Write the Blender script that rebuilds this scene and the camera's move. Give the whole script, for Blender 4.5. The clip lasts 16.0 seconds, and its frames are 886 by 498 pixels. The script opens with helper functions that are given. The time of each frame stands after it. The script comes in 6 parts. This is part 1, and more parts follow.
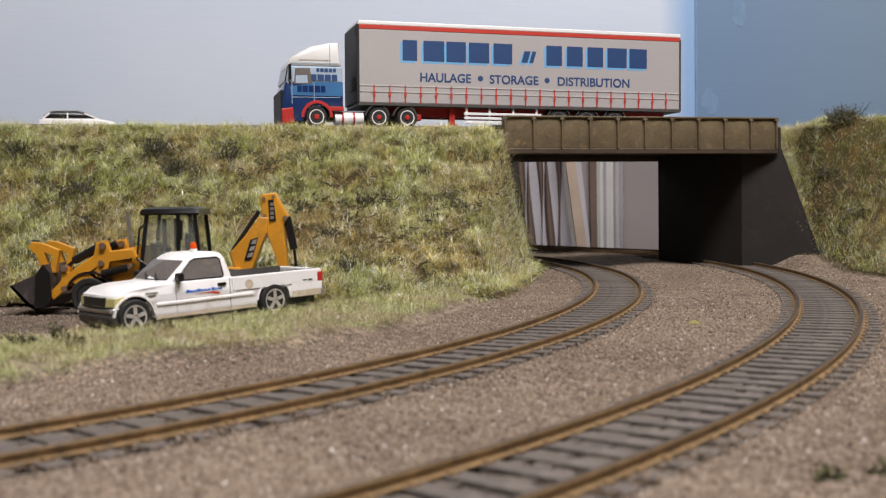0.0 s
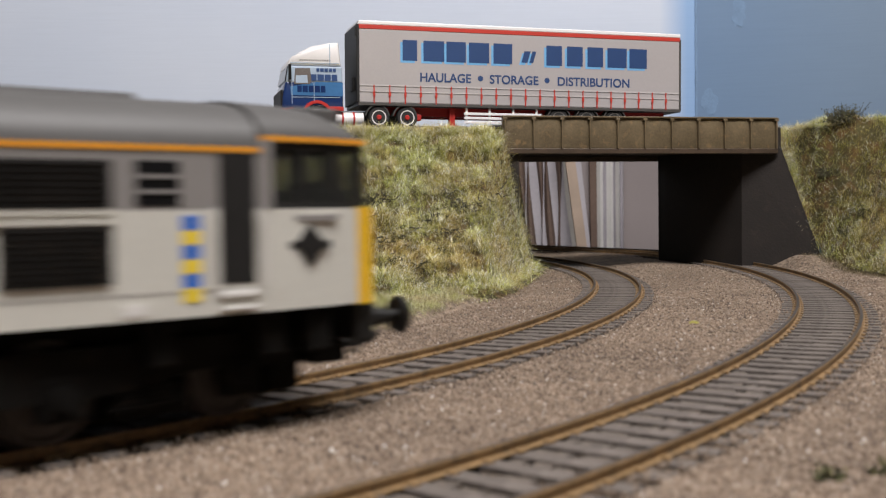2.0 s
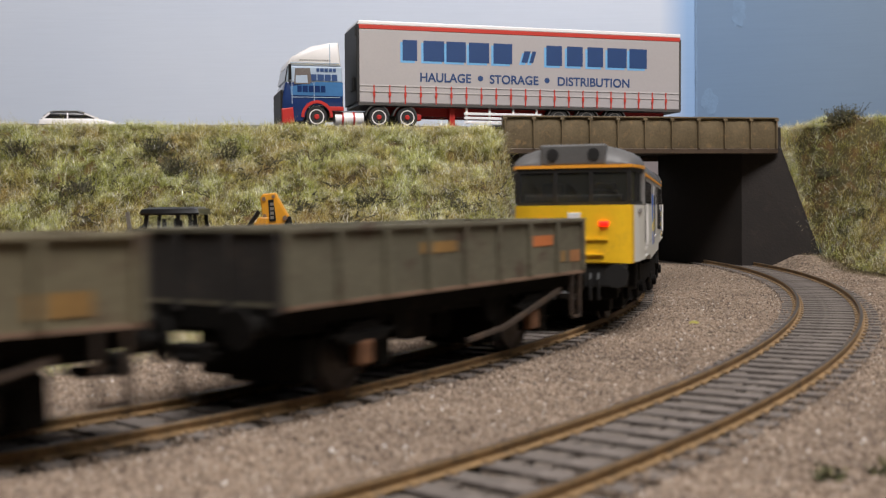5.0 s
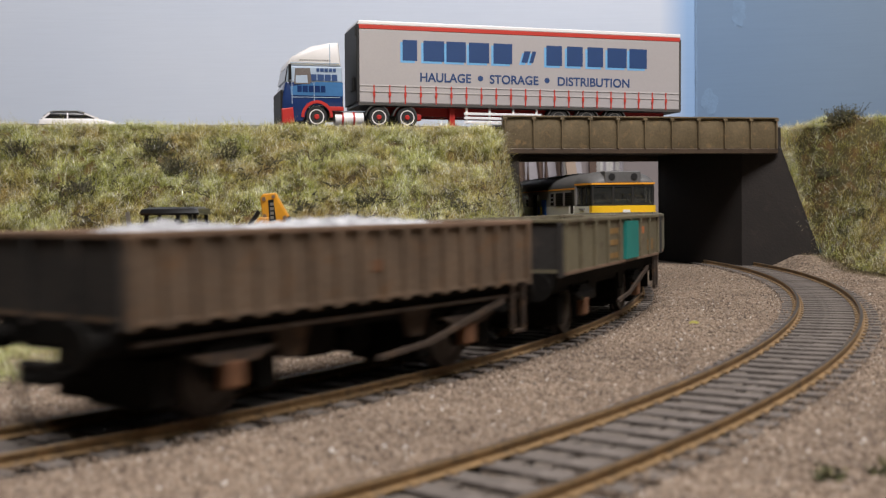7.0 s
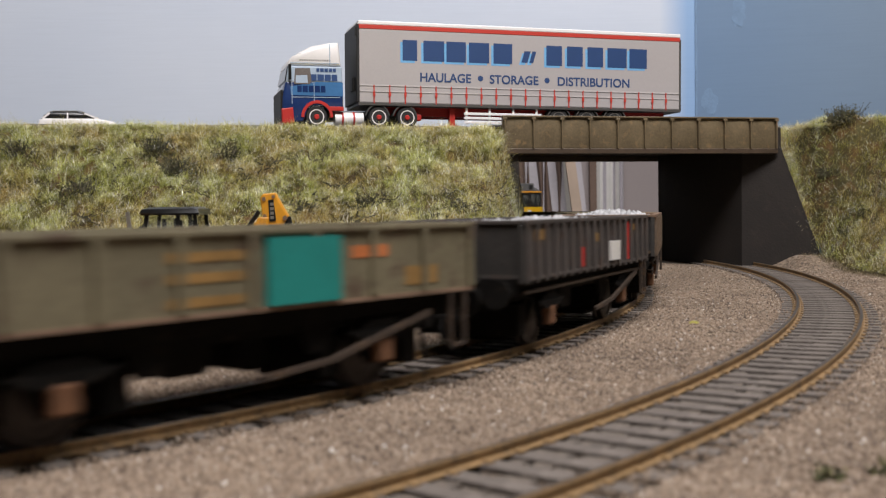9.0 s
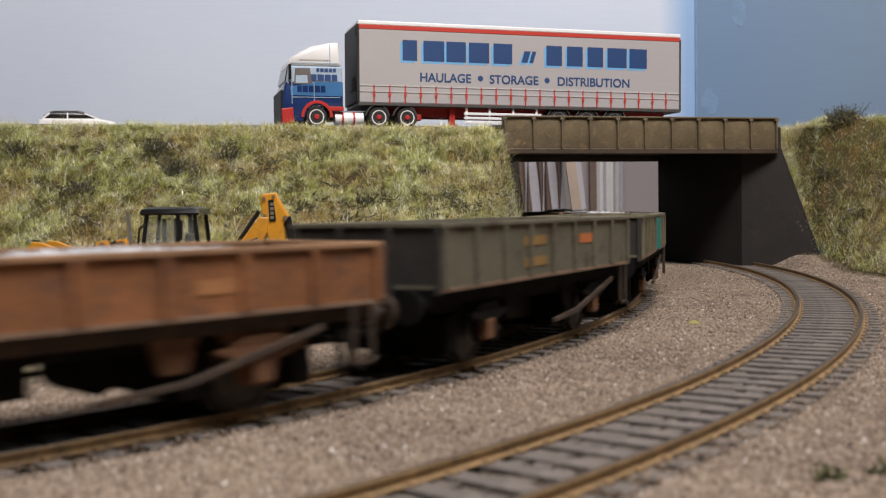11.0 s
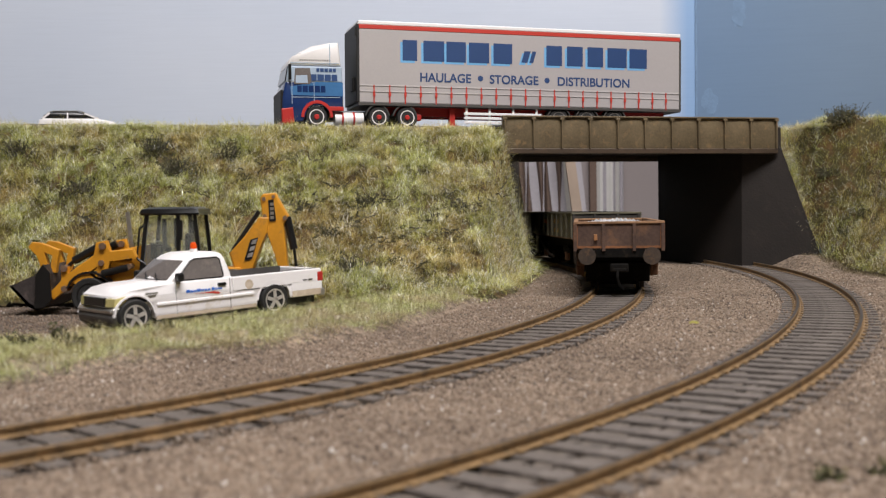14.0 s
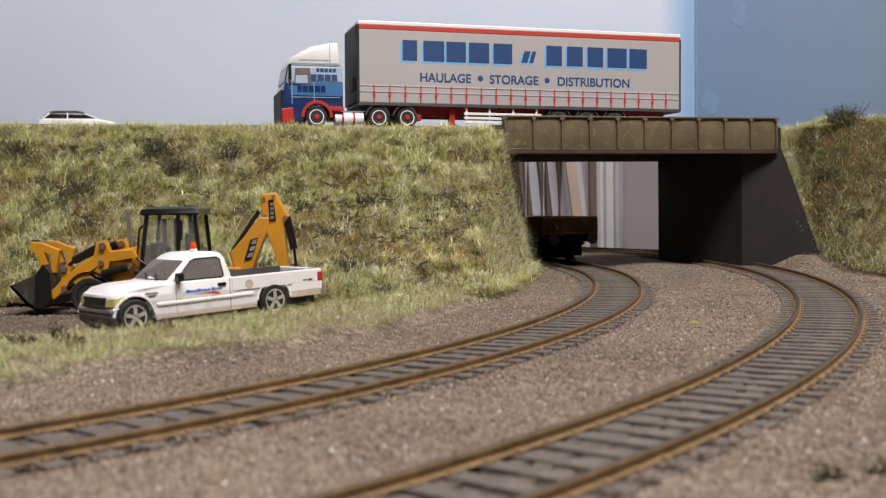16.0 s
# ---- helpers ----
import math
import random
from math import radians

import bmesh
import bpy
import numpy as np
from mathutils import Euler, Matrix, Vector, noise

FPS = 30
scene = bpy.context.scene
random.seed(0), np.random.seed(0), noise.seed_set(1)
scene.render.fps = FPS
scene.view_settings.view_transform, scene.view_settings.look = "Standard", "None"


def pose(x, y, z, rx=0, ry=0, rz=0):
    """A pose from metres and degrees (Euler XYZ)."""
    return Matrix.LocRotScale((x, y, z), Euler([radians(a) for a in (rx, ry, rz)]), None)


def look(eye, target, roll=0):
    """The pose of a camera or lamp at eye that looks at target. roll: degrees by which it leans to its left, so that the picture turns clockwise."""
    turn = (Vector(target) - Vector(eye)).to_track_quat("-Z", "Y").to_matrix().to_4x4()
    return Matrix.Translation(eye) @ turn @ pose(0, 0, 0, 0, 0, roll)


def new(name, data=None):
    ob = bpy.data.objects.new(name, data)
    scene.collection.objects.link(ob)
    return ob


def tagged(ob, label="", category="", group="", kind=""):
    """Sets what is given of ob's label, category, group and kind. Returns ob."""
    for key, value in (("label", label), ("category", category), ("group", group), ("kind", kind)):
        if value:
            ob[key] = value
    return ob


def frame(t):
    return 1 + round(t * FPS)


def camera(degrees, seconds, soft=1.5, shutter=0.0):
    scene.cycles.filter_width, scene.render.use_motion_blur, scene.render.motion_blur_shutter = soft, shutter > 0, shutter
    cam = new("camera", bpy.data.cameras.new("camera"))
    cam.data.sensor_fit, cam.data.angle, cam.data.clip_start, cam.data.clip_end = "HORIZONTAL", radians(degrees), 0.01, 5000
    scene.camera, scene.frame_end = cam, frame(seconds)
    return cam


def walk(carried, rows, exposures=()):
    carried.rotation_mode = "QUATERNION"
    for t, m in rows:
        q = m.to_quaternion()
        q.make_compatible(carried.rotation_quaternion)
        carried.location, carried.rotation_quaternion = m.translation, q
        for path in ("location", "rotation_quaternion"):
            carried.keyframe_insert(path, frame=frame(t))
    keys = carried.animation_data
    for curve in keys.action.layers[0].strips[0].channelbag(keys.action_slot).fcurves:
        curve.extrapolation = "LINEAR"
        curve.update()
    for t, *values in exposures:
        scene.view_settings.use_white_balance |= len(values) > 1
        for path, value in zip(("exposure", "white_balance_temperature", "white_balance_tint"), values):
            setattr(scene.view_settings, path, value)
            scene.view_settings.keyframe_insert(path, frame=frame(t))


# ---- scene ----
cam = camera(44.845, 16.0, soft=1.2, shutter=0.8)
EYE = (0.0, 0.0, 0.030387)
VIEW = look(EYE, (0.0, 1.0, 0.030387 - math.tan(radians(2.141))), roll=-0.749)
walk(cam, [(0.0, VIEW), (16.0, VIEW)], exposures=[(0.0, -0.05), (16.0, -0.05)])
cam.data.dof.use_dof = True
cam.data.dof.focus_distance = 0.46
cam.data.dof.aperture_fstop = 38.0

MM = 0.001

# ---- world and lamps ----
world = bpy.data.worlds.new("world")
scene.world = world
world.use_nodes = True
world.node_tree.nodes["Background"].inputs[0].default_value = (0.80, 0.88, 1.0, 1)
world.node_tree.nodes["Background"].inputs[1].default_value = 0.06


# Unseen overhead area lamps, added and tuned in place and power for brightness.
def added_lamp(x, y, z, sx, sy, watts, colour, aim):
    data = bpy.data.lights.new("unseen_area_lamp", "AREA")
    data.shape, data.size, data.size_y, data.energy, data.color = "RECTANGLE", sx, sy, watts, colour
    ob = new("unseen_area_lamp", data)
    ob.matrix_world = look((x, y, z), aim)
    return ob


added_lamp(0.15, -0.03, 0.86, 0.8, 0.30, 16.6, (1.0, 0.965, 0.965), (0.0, 0.36, 0.02))
added_lamp(0.95, 0.15, 1.28, 0.5, 0.3, 1.4, (1.0, 0.965, 0.93), (0.0, 0.45, 0.0))


# ---- materials ----
def node(nt, kind, **values):
    n = nt.nodes.new(kind)
    for k, v in values.items():
        n.inputs[k].default_value = v
    return n


def base_mat(name, rough, metal=0.0):
    m = bpy.data.materials.new(name)
    m.use_nodes = True
    b = m.node_tree.nodes["Principled BSDF"]
    b.inputs["Roughness"].default_value = rough
    b.inputs["Metallic"].default_value = metal
    return m, m.node_tree, b


def ramp(nt, stops):
    r = nt.nodes.new("ShaderNodeValToRGB")
    els = r.color_ramp.elements
    while len(els) < len(stops):
        els.new(0.5)
    for e, (p, c) in zip(els, stops):
        e.position, e.color = p, (*c, 1)
    return r


def tint(c, k):
    return tuple(min(1.0, v * k) for v in c)


def mat(name, colour, rough=0.5, metal=0.0, var=0.12, scale=60.0, fine=900.0, bump=0.15, wear=None, amount=0.35, coat=0.0):
    """Paint or plastic: two scales of variation, fine relief, and an optional wear colour in patches."""
    m, nt, b = base_mat(name, rough, metal)
    co = nt.nodes.new("ShaderNodeTexCoord")
    n1 = node(nt, "ShaderNodeTexNoise", Scale=scale, Detail=4.0)
    n2 = node(nt, "ShaderNodeTexNoise", Scale=fine, Detail=3.0)
    nt.links.new(co.outputs["Object"], n1.inputs["Vector"])
    nt.links.new(co.outputs["Object"], n2.inputs["Vector"])
    r1 = ramp(nt, [(0.3, tint(colour, 1 - var)), (0.7, tint(colour, 1 + var))])
    nt.links.new(n1.outputs["Fac"], r1.inputs["Fac"])
    out = r1.outputs["Color"]
    r2 = ramp(nt, [(0.3, (1 - var,) * 3), (0.7, (1.0,) * 3)])
    nt.links.new(n2.outputs["Fac"], r2.inputs["Fac"])
    mx = nt.nodes.new("ShaderNodeMix")
    mx.data_type, mx.blend_type = "RGBA", "MULTIPLY"
    mx.inputs["Factor"].default_value = 1.0
    nt.links.new(out, mx.inputs["A"])
    nt.links.new(r2.outputs["Color"], mx.inputs["B"])
    out = mx.outputs["Result"]
    if wear:
        n3 = node(nt, "ShaderNodeTexNoise", Scale=scale * 2.7, Detail=6.0, Roughness=0.7)
        nt.links.new(co.outputs["Object"], n3.inputs["Vector"])
        r3 = ramp(nt, [(0.62 - amount * 0.3, (0.0,) * 3), (0.78 - amount * 0.3, (1.0,) * 3)])
        nt.links.new(n3.outputs["Fac"], r3.inputs["Fac"])
        mw = nt.nodes.new("ShaderNodeMix")
        mw.data_type = "RGBA"
        nt.links.new(r3.outputs["Color"], mw.inputs["Factor"])
        nt.links.new(out, mw.inputs["A"])
        mw.inputs["B"].default_value = (*wear, 1)
        out = mw.outputs["Result"]
    nt.links.new(out, b.inputs["Base Color"])
    if bump:
        bp = node(nt, "ShaderNodeBump", Strength=bump, Distance=0.0003)
        nt.links.new(n2.outputs["Fac"], bp.inputs["Height"])
        nt.links.new(bp.outputs["Normal"], b.inputs["Normal"])
    b.inputs["Coat Weight"].default_value = coat
    return m


def island_mat(name, stops, rough=0.8, patch=None, pscale=25.0, spec=0.5):
    """Loose pieces, each with its own shade; patch mixes a second set of shades in by place."""
    m, nt, b = base_mat(name, rough)
    geo = nt.nodes.new("ShaderNodeNewGeometry")
    r1 = ramp(nt, stops)
    nt.links.new(geo.outputs["Random Per Island"], r1.inputs["Fac"])
    out = r1.outputs["Color"]
    if patch:
        co = nt.nodes.new("ShaderNodeTexCoord")
        n1 = node(nt, "ShaderNodeTexNoise", Scale=pscale, Detail=5.0, Roughness=0.65)
        nt.links.new(co.outputs["Object"], n1.inputs["Vector"])
        rp = ramp(nt, [(0.42, (0.0,) * 3), (0.60, (1.0,) * 3)])
        nt.links.new(n1.outputs["Fac"], rp.inputs["Fac"])
        r2 = ramp(nt, patch)
        nt.links.new(geo.outputs["Random Per Island"], r2.inputs["Fac"])
        mx = nt.nodes.new("ShaderNodeMix")
        mx.data_type = "RGBA"
        nt.links.new(rp.outputs["Color"], mx.inputs["Factor"])
        nt.links.new(out, mx.inputs["A"])
        nt.links.new(r2.outputs["Color"], mx.inputs["B"])
        out = mx.outputs["Result"]
    nt.links.new(out, b.inputs["Base Color"])
    b.inputs["Specular IOR Level"].default_value = spec
    return m


def glass_mat(name, colour, rough=0.05, alpha=0.5):
    m, nt, b = base_mat(name, rough)
    b.inputs["Base Color"].default_value = (*colour, 1)
    b.inputs["Transmission Weight"].default_value = alpha
    b.inputs["IOR"].default_value = 1.3
    return m


def glow_mat(name, colour, strength):
    m, nt, b = base_mat(name, 0.3)
    b.inputs["Base Color"].default_value = (*colour, 1)
    b.inputs["Emission Color"].default_value = (*colour, 1)
    b.inputs["Emission Strength"].default_value = strength
    return m


def ground_mat():
    m, nt, b = base_mat("ballast_bed", 0.9)
    co = nt.nodes.new("ShaderNodeTexCoord")
    big = node(nt, "ShaderNodeTexNoise", Scale=30.0, Detail=5.0)
    fine = node(nt, "ShaderNodeTexVoronoi", Scale=900.0)
    for n in (big, fine):
        nt.links.new(co.outputs["Object"], n.inputs["Vector"])
    r1 = ramp(nt, [(0.3, (0.16, 0.118, 0.085)), (0.7, (0.28, 0.216, 0.158))])
    nt.links.new(big.outputs["Fac"], r1.inputs["Fac"])
    sep = nt.nodes.new("ShaderNodeSeparateColor")
    nt.links.new(fine.outputs["Color"], sep.inputs["Color"])
    r2 = ramp(nt, [(0.0, (0.45,) * 3), (0.6, (0.95,) * 3), (1.0, (1.5, 1.45, 1.4))])
    nt.links.new(sep.outputs["Red"], r2.inputs["Fac"])
    mx = nt.nodes.new("ShaderNodeMix")
    mx.data_type, mx.blend_type = "RGBA", "MULTIPLY"
    mx.inputs["Factor"].default_value = 1.0
    nt.links.new(r1.outputs["Color"], mx.inputs["A"])
    nt.links.new(r2.outputs["Color"], mx.inputs["B"])
    nt.links.new(mx.outputs["Result"], b.inputs["Base Color"])
    bp = node(nt, "ShaderNodeBump", Strength=0.7, Distance=0.0006)
    nt.links.new(fine.outputs["Distance"], bp.inputs["Height"])
    nt.links.new(bp.outputs["Normal"], b.inputs["Normal"])
    return m


def sky_board_mat(name, a, c, seam_x, soft):
    """Brushed-on sky paint that turns bluer towards one edge."""
    m, nt, b = base_mat(name, 0.6)
    co = nt.nodes.new("ShaderNodeTexCoord")
    sep = nt.nodes.new("ShaderNodeSeparateXYZ")
    nt.links.new(co.outputs["Object"], sep.inputs["Vector"])
    n1 = node(nt, "ShaderNodeTexNoise", Scale=9.0, Detail=4.0)
    mp = nt.nodes.new("ShaderNodeMapping")
    mp.inputs["Scale"].default_value = (6.0, 6.0, 160.0)
    nt.links.new(co.outputs["Object"], mp.inputs["Vector"])
    n2 = node(nt, "ShaderNodeTexNoise", Scale=5.0, Detail=5.0)
    nt.links.new(mp.outputs["Vector"], n2.inputs["Vector"])
    nt.links.new(co.outputs["Object"], n1.inputs["Vector"])
    rng = nt.nodes.new("ShaderNodeMapRange")
    rng.inputs["From Min"].default_value = seam_x - soft
    rng.inputs["From Max"].default_value = seam_x
    nt.links.new(sep.outputs["X"], rng.inputs["Value"])
    mx = nt.nodes.new("ShaderNodeMix")
    mx.data_type = "RGBA"
    nt.links.new(rng.outputs["Result"], mx.inputs["Factor"])
    mx.inputs["A"].default_value, mx.inputs["B"].default_value = (*a, 1), (*c, 1)
    r2 = ramp(nt, [(0.3, (0.965,) * 3), (0.7, (1.0,) * 3)])
    nt.links.new(n2.outputs["Fac"], r2.inputs["Fac"])
    r1 = ramp(nt, [(0.3, (0.92, 0.94, 0.97)), (0.7, (1.0,) * 3)])
    nt.links.new(n1.outputs["Fac"], r1.inputs["Fac"])
    out = mx.outputs["Result"]
    for r in (r1, r2):
        m2 = nt.nodes.new("ShaderNodeMix")
        m2.data_type, m2.blend_type = "RGBA", "MULTIPLY"
        m2.inputs["Factor"].default_value = 1.0
        nt.links.new(out, m2.inputs["A"])
        nt.links.new(r.outputs["Color"], m2.inputs["B"])
        out = m2.outputs["Result"]
    nt.links.new(out, b.inputs["Base Color"])
    bp = node(nt, "ShaderNodeBump", Strength=0.07, Distance=0.0005)
    nt.links.new(n2.outputs["Fac"], bp.inputs["Height"])
    nt.links.new(bp.outputs["Normal"], b.inputs["Normal"])
    return m


GROUND = ground_mat()
GRAIN = island_mat("ballast_grain", [(0.0, (0.10, 0.072, 0.055)), (0.32, (0.19, 0.135, 0.094)), (0.62, (0.265, 0.194, 0.138)),
                                     (0.9, (0.315, 0.240, 0.178)), (0.99, (0.38, 0.32, 0.26)), (1.0, (0.75, 0.72, 0.68))], 0.85,
                   [(0.0, (0.075, 0.053, 0.040)), (0.4, (0.155, 0.110, 0.078)), (0.8, (0.230, 0.168, 0.120)), (0.985, (0.31, 0.245, 0.19)), (1.0, (0.7, 0.67, 0.62))], 24.0)
# Near-white last stops, here and in STRIP, paint glints on single fibres.
GRASS = island_mat("static_grass", [(0.0, (0.10, 0.11, 0.03)), (0.22, (0.42, 0.45, 0.10)), (0.55, (0.72, 0.74, 0.24)), (0.8, (0.88, 0.86, 0.46)), (0.93, (0.92, 0.90, 0.72)), (1.0, (0.98, 0.97, 0.93))],
                   0.25, [(0.0, (0.16, 0.11, 0.03)), (0.25, (0.50, 0.37, 0.11)), (0.6, (0.74, 0.60, 0.25)), (0.9, (0.86, 0.77, 0.47)), (1.0, (0.97, 0.96, 0.92))], 30.0, 0.9)
STRIP = island_mat("short_green_grass", [(0.0, (0.07, 0.075, 0.025)), (0.3, (0.27, 0.29, 0.07)), (0.7, (0.55, 0.57, 0.19)), (0.93, (0.74, 0.72, 0.42)), (1.0, (0.97, 0.96, 0.92))],
                   0.4, [(0.0, (0.10, 0.07, 0.03)), (0.4, (0.32, 0.24, 0.10)), (0.9, (0.58, 0.49, 0.24)), (1.0, (0.97, 0.96, 0.92))], 45.0, 0.8)
# Loose fibres coloured near white, so the grass glints are painted in.
GLINT_FIBRE = island_mat("glint_white_fibre", [(0.0, (0.86, 0.85, 0.60)), (0.4, (0.94, 0.91, 0.80)), (1.0, (0.99, 0.99, 0.98))], 0.10, spec=1.0)
SCRUB = island_mat("dead_scrub", [(0.0, (0.05, 0.035, 0.02)), (0.6, (0.16, 0.12, 0.06)), (1.0, (0.34, 0.28, 0.16))], 0.7)
# Turf base lowered to paint in the shadow between the grass fibres.
TURF = mat("embankment_turf", (0.085, 0.072, 0.026), 0.95, var=0.35, scale=45.0, fine=500.0, bump=0.8, wear=(0.15, 0.085, 0.035), amount=0.5)
DIRT = mat("brown_earth", (0.115, 0.085, 0.065), 0.95, var=0.3, scale=60.0, fine=700.0, bump=0.9)
TWIG = island_mat("dark_twigs", [(0.0, (0.03, 0.03, 0.018)), (0.6, (0.07, 0.065, 0.04)), (1.0, (0.14, 0.12, 0.08))], 0.9)
LEAFY = island_mat("dark_clump", [(0.0, (0.035, 0.04, 0.015)), (0.6, (0.08, 0.08, 0.03)), (1.0, (0.16, 0.14, 0.06))], 0.9)
MOSS = mat("yellow_moss", (0.36, 0.32, 0.07), 0.9, var=0.3, scale=300.0, bump=0.5)
RAIL = mat("rusty_rail", (0.28, 0.175, 0.08), 0.55, 0.1, var=0.25, scale=150.0, bump=0.3, wear=(0.10, 0.07, 0.045), amount=0.3)
INFILL = mat("packed_grey_grit", (0.128, 0.104, 0.087), 0.9, var=0.35, scale=260.0, fine=1400.0, bump=0.8, wear=(0.19, 0.145, 0.11), amount=0.3)
RAILTOP = mat("worn_rail_head", (0.075, 0.06, 0.048), 0.45, 0.4, var=0.15, scale=120.0, bump=0.1)
GAP_SHADE = mat("gap_shade", (0.045, 0.035, 0.028), 0.95, var=0.35, scale=200.0, fine=1500.0, bump=0.8)
SLEEPER = mat("weathered_sleeper", (0.132, 0.110, 0.095), 0.85, var=0.25, scale=150.0, bump=0.5, wear=(0.20, 0.17, 0.15), amount=0.3)
BRIDGE = mat("khaki_girder_paint", (0.148, 0.112, 0.066), 0.34, var=0.24, scale=75.0, bump=0.3, wear=(0.26, 0.17, 0.085), amount=0.2)
FLANGE = mat("dark_brown_flange_paint", (0.065, 0.042, 0.026), 0.5, var=0.25, scale=60.0, bump=0.3)
# Dark paint, its base lowered further to deepen the shade under the bridge.
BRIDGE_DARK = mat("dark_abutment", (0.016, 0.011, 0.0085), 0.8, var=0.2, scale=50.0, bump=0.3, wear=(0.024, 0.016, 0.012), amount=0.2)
ROADM = mat("road_surface", (0.12, 0.12, 0.12), 0.9, var=0.15, bump=0.5)
SKY_L = sky_board_mat("sky_paint_left", (0.60, 0.65, 0.74), (0.27, 0.42, 0.66), 0.160, 0.018)
SKY_R = sky_board_mat("sky_paint_right", (0.16, 0.25, 0.385), (0.165, 0.225, 0.305), 0.32, 0.15)
SKY_SPOT = mat("damp_blue_patch", (0.17, 0.27, 0.42), 0.6, scale=90.0)
ROOMW = mat("room_wall_paint", (0.62, 0.59, 0.55), 0.9, scale=4.0, fine=60.0)
CEIL = mat("ceiling_paint", (0.75, 0.74, 0.72), 0.9, scale=4.0, fine=60.0)
FLOORM = mat("carpet", (0.12, 0.11, 0.10), 0.95, scale=30.0)
EDGE_SHADE = mat("dark_board_edge", (0.05, 0.035, 0.025), 0.8, var=0.3, scale=40.0)


# ---- mesh helpers, in millimetres ----
class Mesh:
    def __init__(self):
        self.v, self.f = [], []

    def add(self, verts, faces):
        o = len(self.v)
        self.v += [tuple(p) for p in verts]
        self.f += [tuple(i + o for i in q) for q in faces]
        return self

    def box(self, x0, y0, z0, x1, y1, z1, c=0.0):
        lo, hi = (min(x0, x1), min(y0, y1), min(z0, z1)), (max(x0, x1), max(y0, y1), max(z0, z1))
        if c <= 0:
            v = [(hi[0] if i & 1 else lo[0], hi[1] if i & 2 else lo[1], hi[2] if i & 4 else lo[2]) for i in range(8)]
            return self.add(v, [(0, 2, 3, 1), (4, 5, 7, 6), (0, 1, 5, 4), (2, 6, 7, 3), (0, 4, 6, 2), (1, 3, 7, 5)])
        c = min(c, 0.45 * min(hi[k] - lo[k] for k in range(3)))
        bm = bmesh.new()
        bmesh.ops.create_cube(bm, size=1.0)
        for p in bm.verts:
            p.co = Vector([(lo[k] + hi[k]) / 2 + p.co[k] * (hi[k] - lo[k]) for k in range(3)])
        bmesh.ops.bevel(bm, geom=bm.edges[:] + bm.verts[:], offset=c, segments=2, affect="EDGES", profile=0.5)
        bm.verts.index_update()
        self.add([p.co[:] for p in bm.verts], [[q.index for q in g.verts] for g in bm.faces])
        bm.free()
        return self

    def prism(self, poly, axis, a, b):
        """Polygon in the two other axes, drawn out along an axis from a to b."""
        n = len(poly)

        def at(p, d):
            q = list(p)
            q.insert(axis, d)
            return q
        v = [at(p, a) for p in poly] + [at(p, b) for p in poly]
        return self.add(v, [tuple(range(n))[::-1], tuple(range(n, 2 * n))] + [(i, (i + 1) % n, n + (i + 1) % n, n + i) for i in range(n)])

    def rings(self, rings, cap=True, closed=True):
        n = len(rings[0])
        v = [p for r in rings for p in r]
        f = []
        for k in range(len(rings) - 1):
            for i in range(n if closed else n - 1):
                j = (i + 1) % n
                f.append((k * n + i, k * n + j, (k + 1) * n + j, (k + 1) * n + i))
        if cap:
            f += [tuple(range(n))[::-1], tuple(range((len(rings) - 1) * n, len(rings) * n))]
        return self.add(v, f)

    def cyl(self, p0, p1, r0, r1=None, n=12, cap=True):
        r1 = r0 if r1 is None else r1
        p0, p1 = Vector(p0), Vector(p1)
        d = (p1 - p0).normalized()
        a = d.orthogonal().normalized()
        b = d.cross(a)
        ring = lambda p, r: [tuple(p + a * (r * math.cos(2 * math.pi * i / n)) + b * (r * math.sin(2 * math.pi * i / n))) for i in range(n)]
        return self.rings([ring(p0, r0), ring(p1, r1)], cap)

    def lathe(self, centre, axis, profile, n=20):
        """Profile of (radius, distance along the axis)."""
        d = Vector(axis).normalized()
        a = d.orthogonal().normalized()
        b = d.cross(a)
        c = Vector(centre)
        return self.rings([[tuple(c + d * t + a * (r * math.cos(2 * math.pi * i / n)) + b * (r * math.sin(2 * math.pi * i / n))) for i in range(n)]
                           for r, t in profile])

    def tube(self, pts, r, n=6):
        for p, q in zip(pts, pts[1:]):
            self.cyl(p, q, r, r, n)
        return self

    def bar(self, p, q, w, h):
        """A flat bar from p to q, w wide in y, h high."""
        p, q = Vector(p), Vector(q)
        d = (q - p).normalized()
        s = Vector((0, 1, 0)) if abs(d.y) < 0.9 else Vector((1, 0, 0))
        s = (s - d * s.dot(d)).normalized()
        u = d.cross(s)
        ring = lambda c: [tuple(c + s * (w / 2 * i) + u * (h / 2 * j)) for i, j in ((-1, -1), (1, -1), (1, 1), (-1, 1))]
        return self.rings([ring(p), ring(q)])


def to_object(name, mesh, material, smooth=False):
    me = bpy.data.meshes.new(name)
    me.from_pydata([(a * MM, b * MM, c * MM) for a, b, c in mesh.v], [], mesh.f)
    bm = bmesh.new()
    bm.from_mesh(me)
    bmesh.ops.recalc_face_normals(bm, faces=bm.faces)
    bm.to_mesh(me)
    bm.free()
    me.materials.append(material)
    if smooth:
        for p in me.polygons:
            p.use_smooth = len(p.vertices) == 4
        me.set_sharp_from_angle(angle=radians(40))
    return new(name, me)


def part(name, mesh, material, parent, label="", smooth=False):
    ob = to_object(name, mesh, material, smooth)
    ob.parent = parent
    return tagged(ob, label)


def share(ob, parent, m):
    """Another piece on the same mesh, at the pose m under parent."""
    o = new(ob.name.split(".")[0], ob.data)
    o.parent = parent
    o.matrix_basis = m
    return o


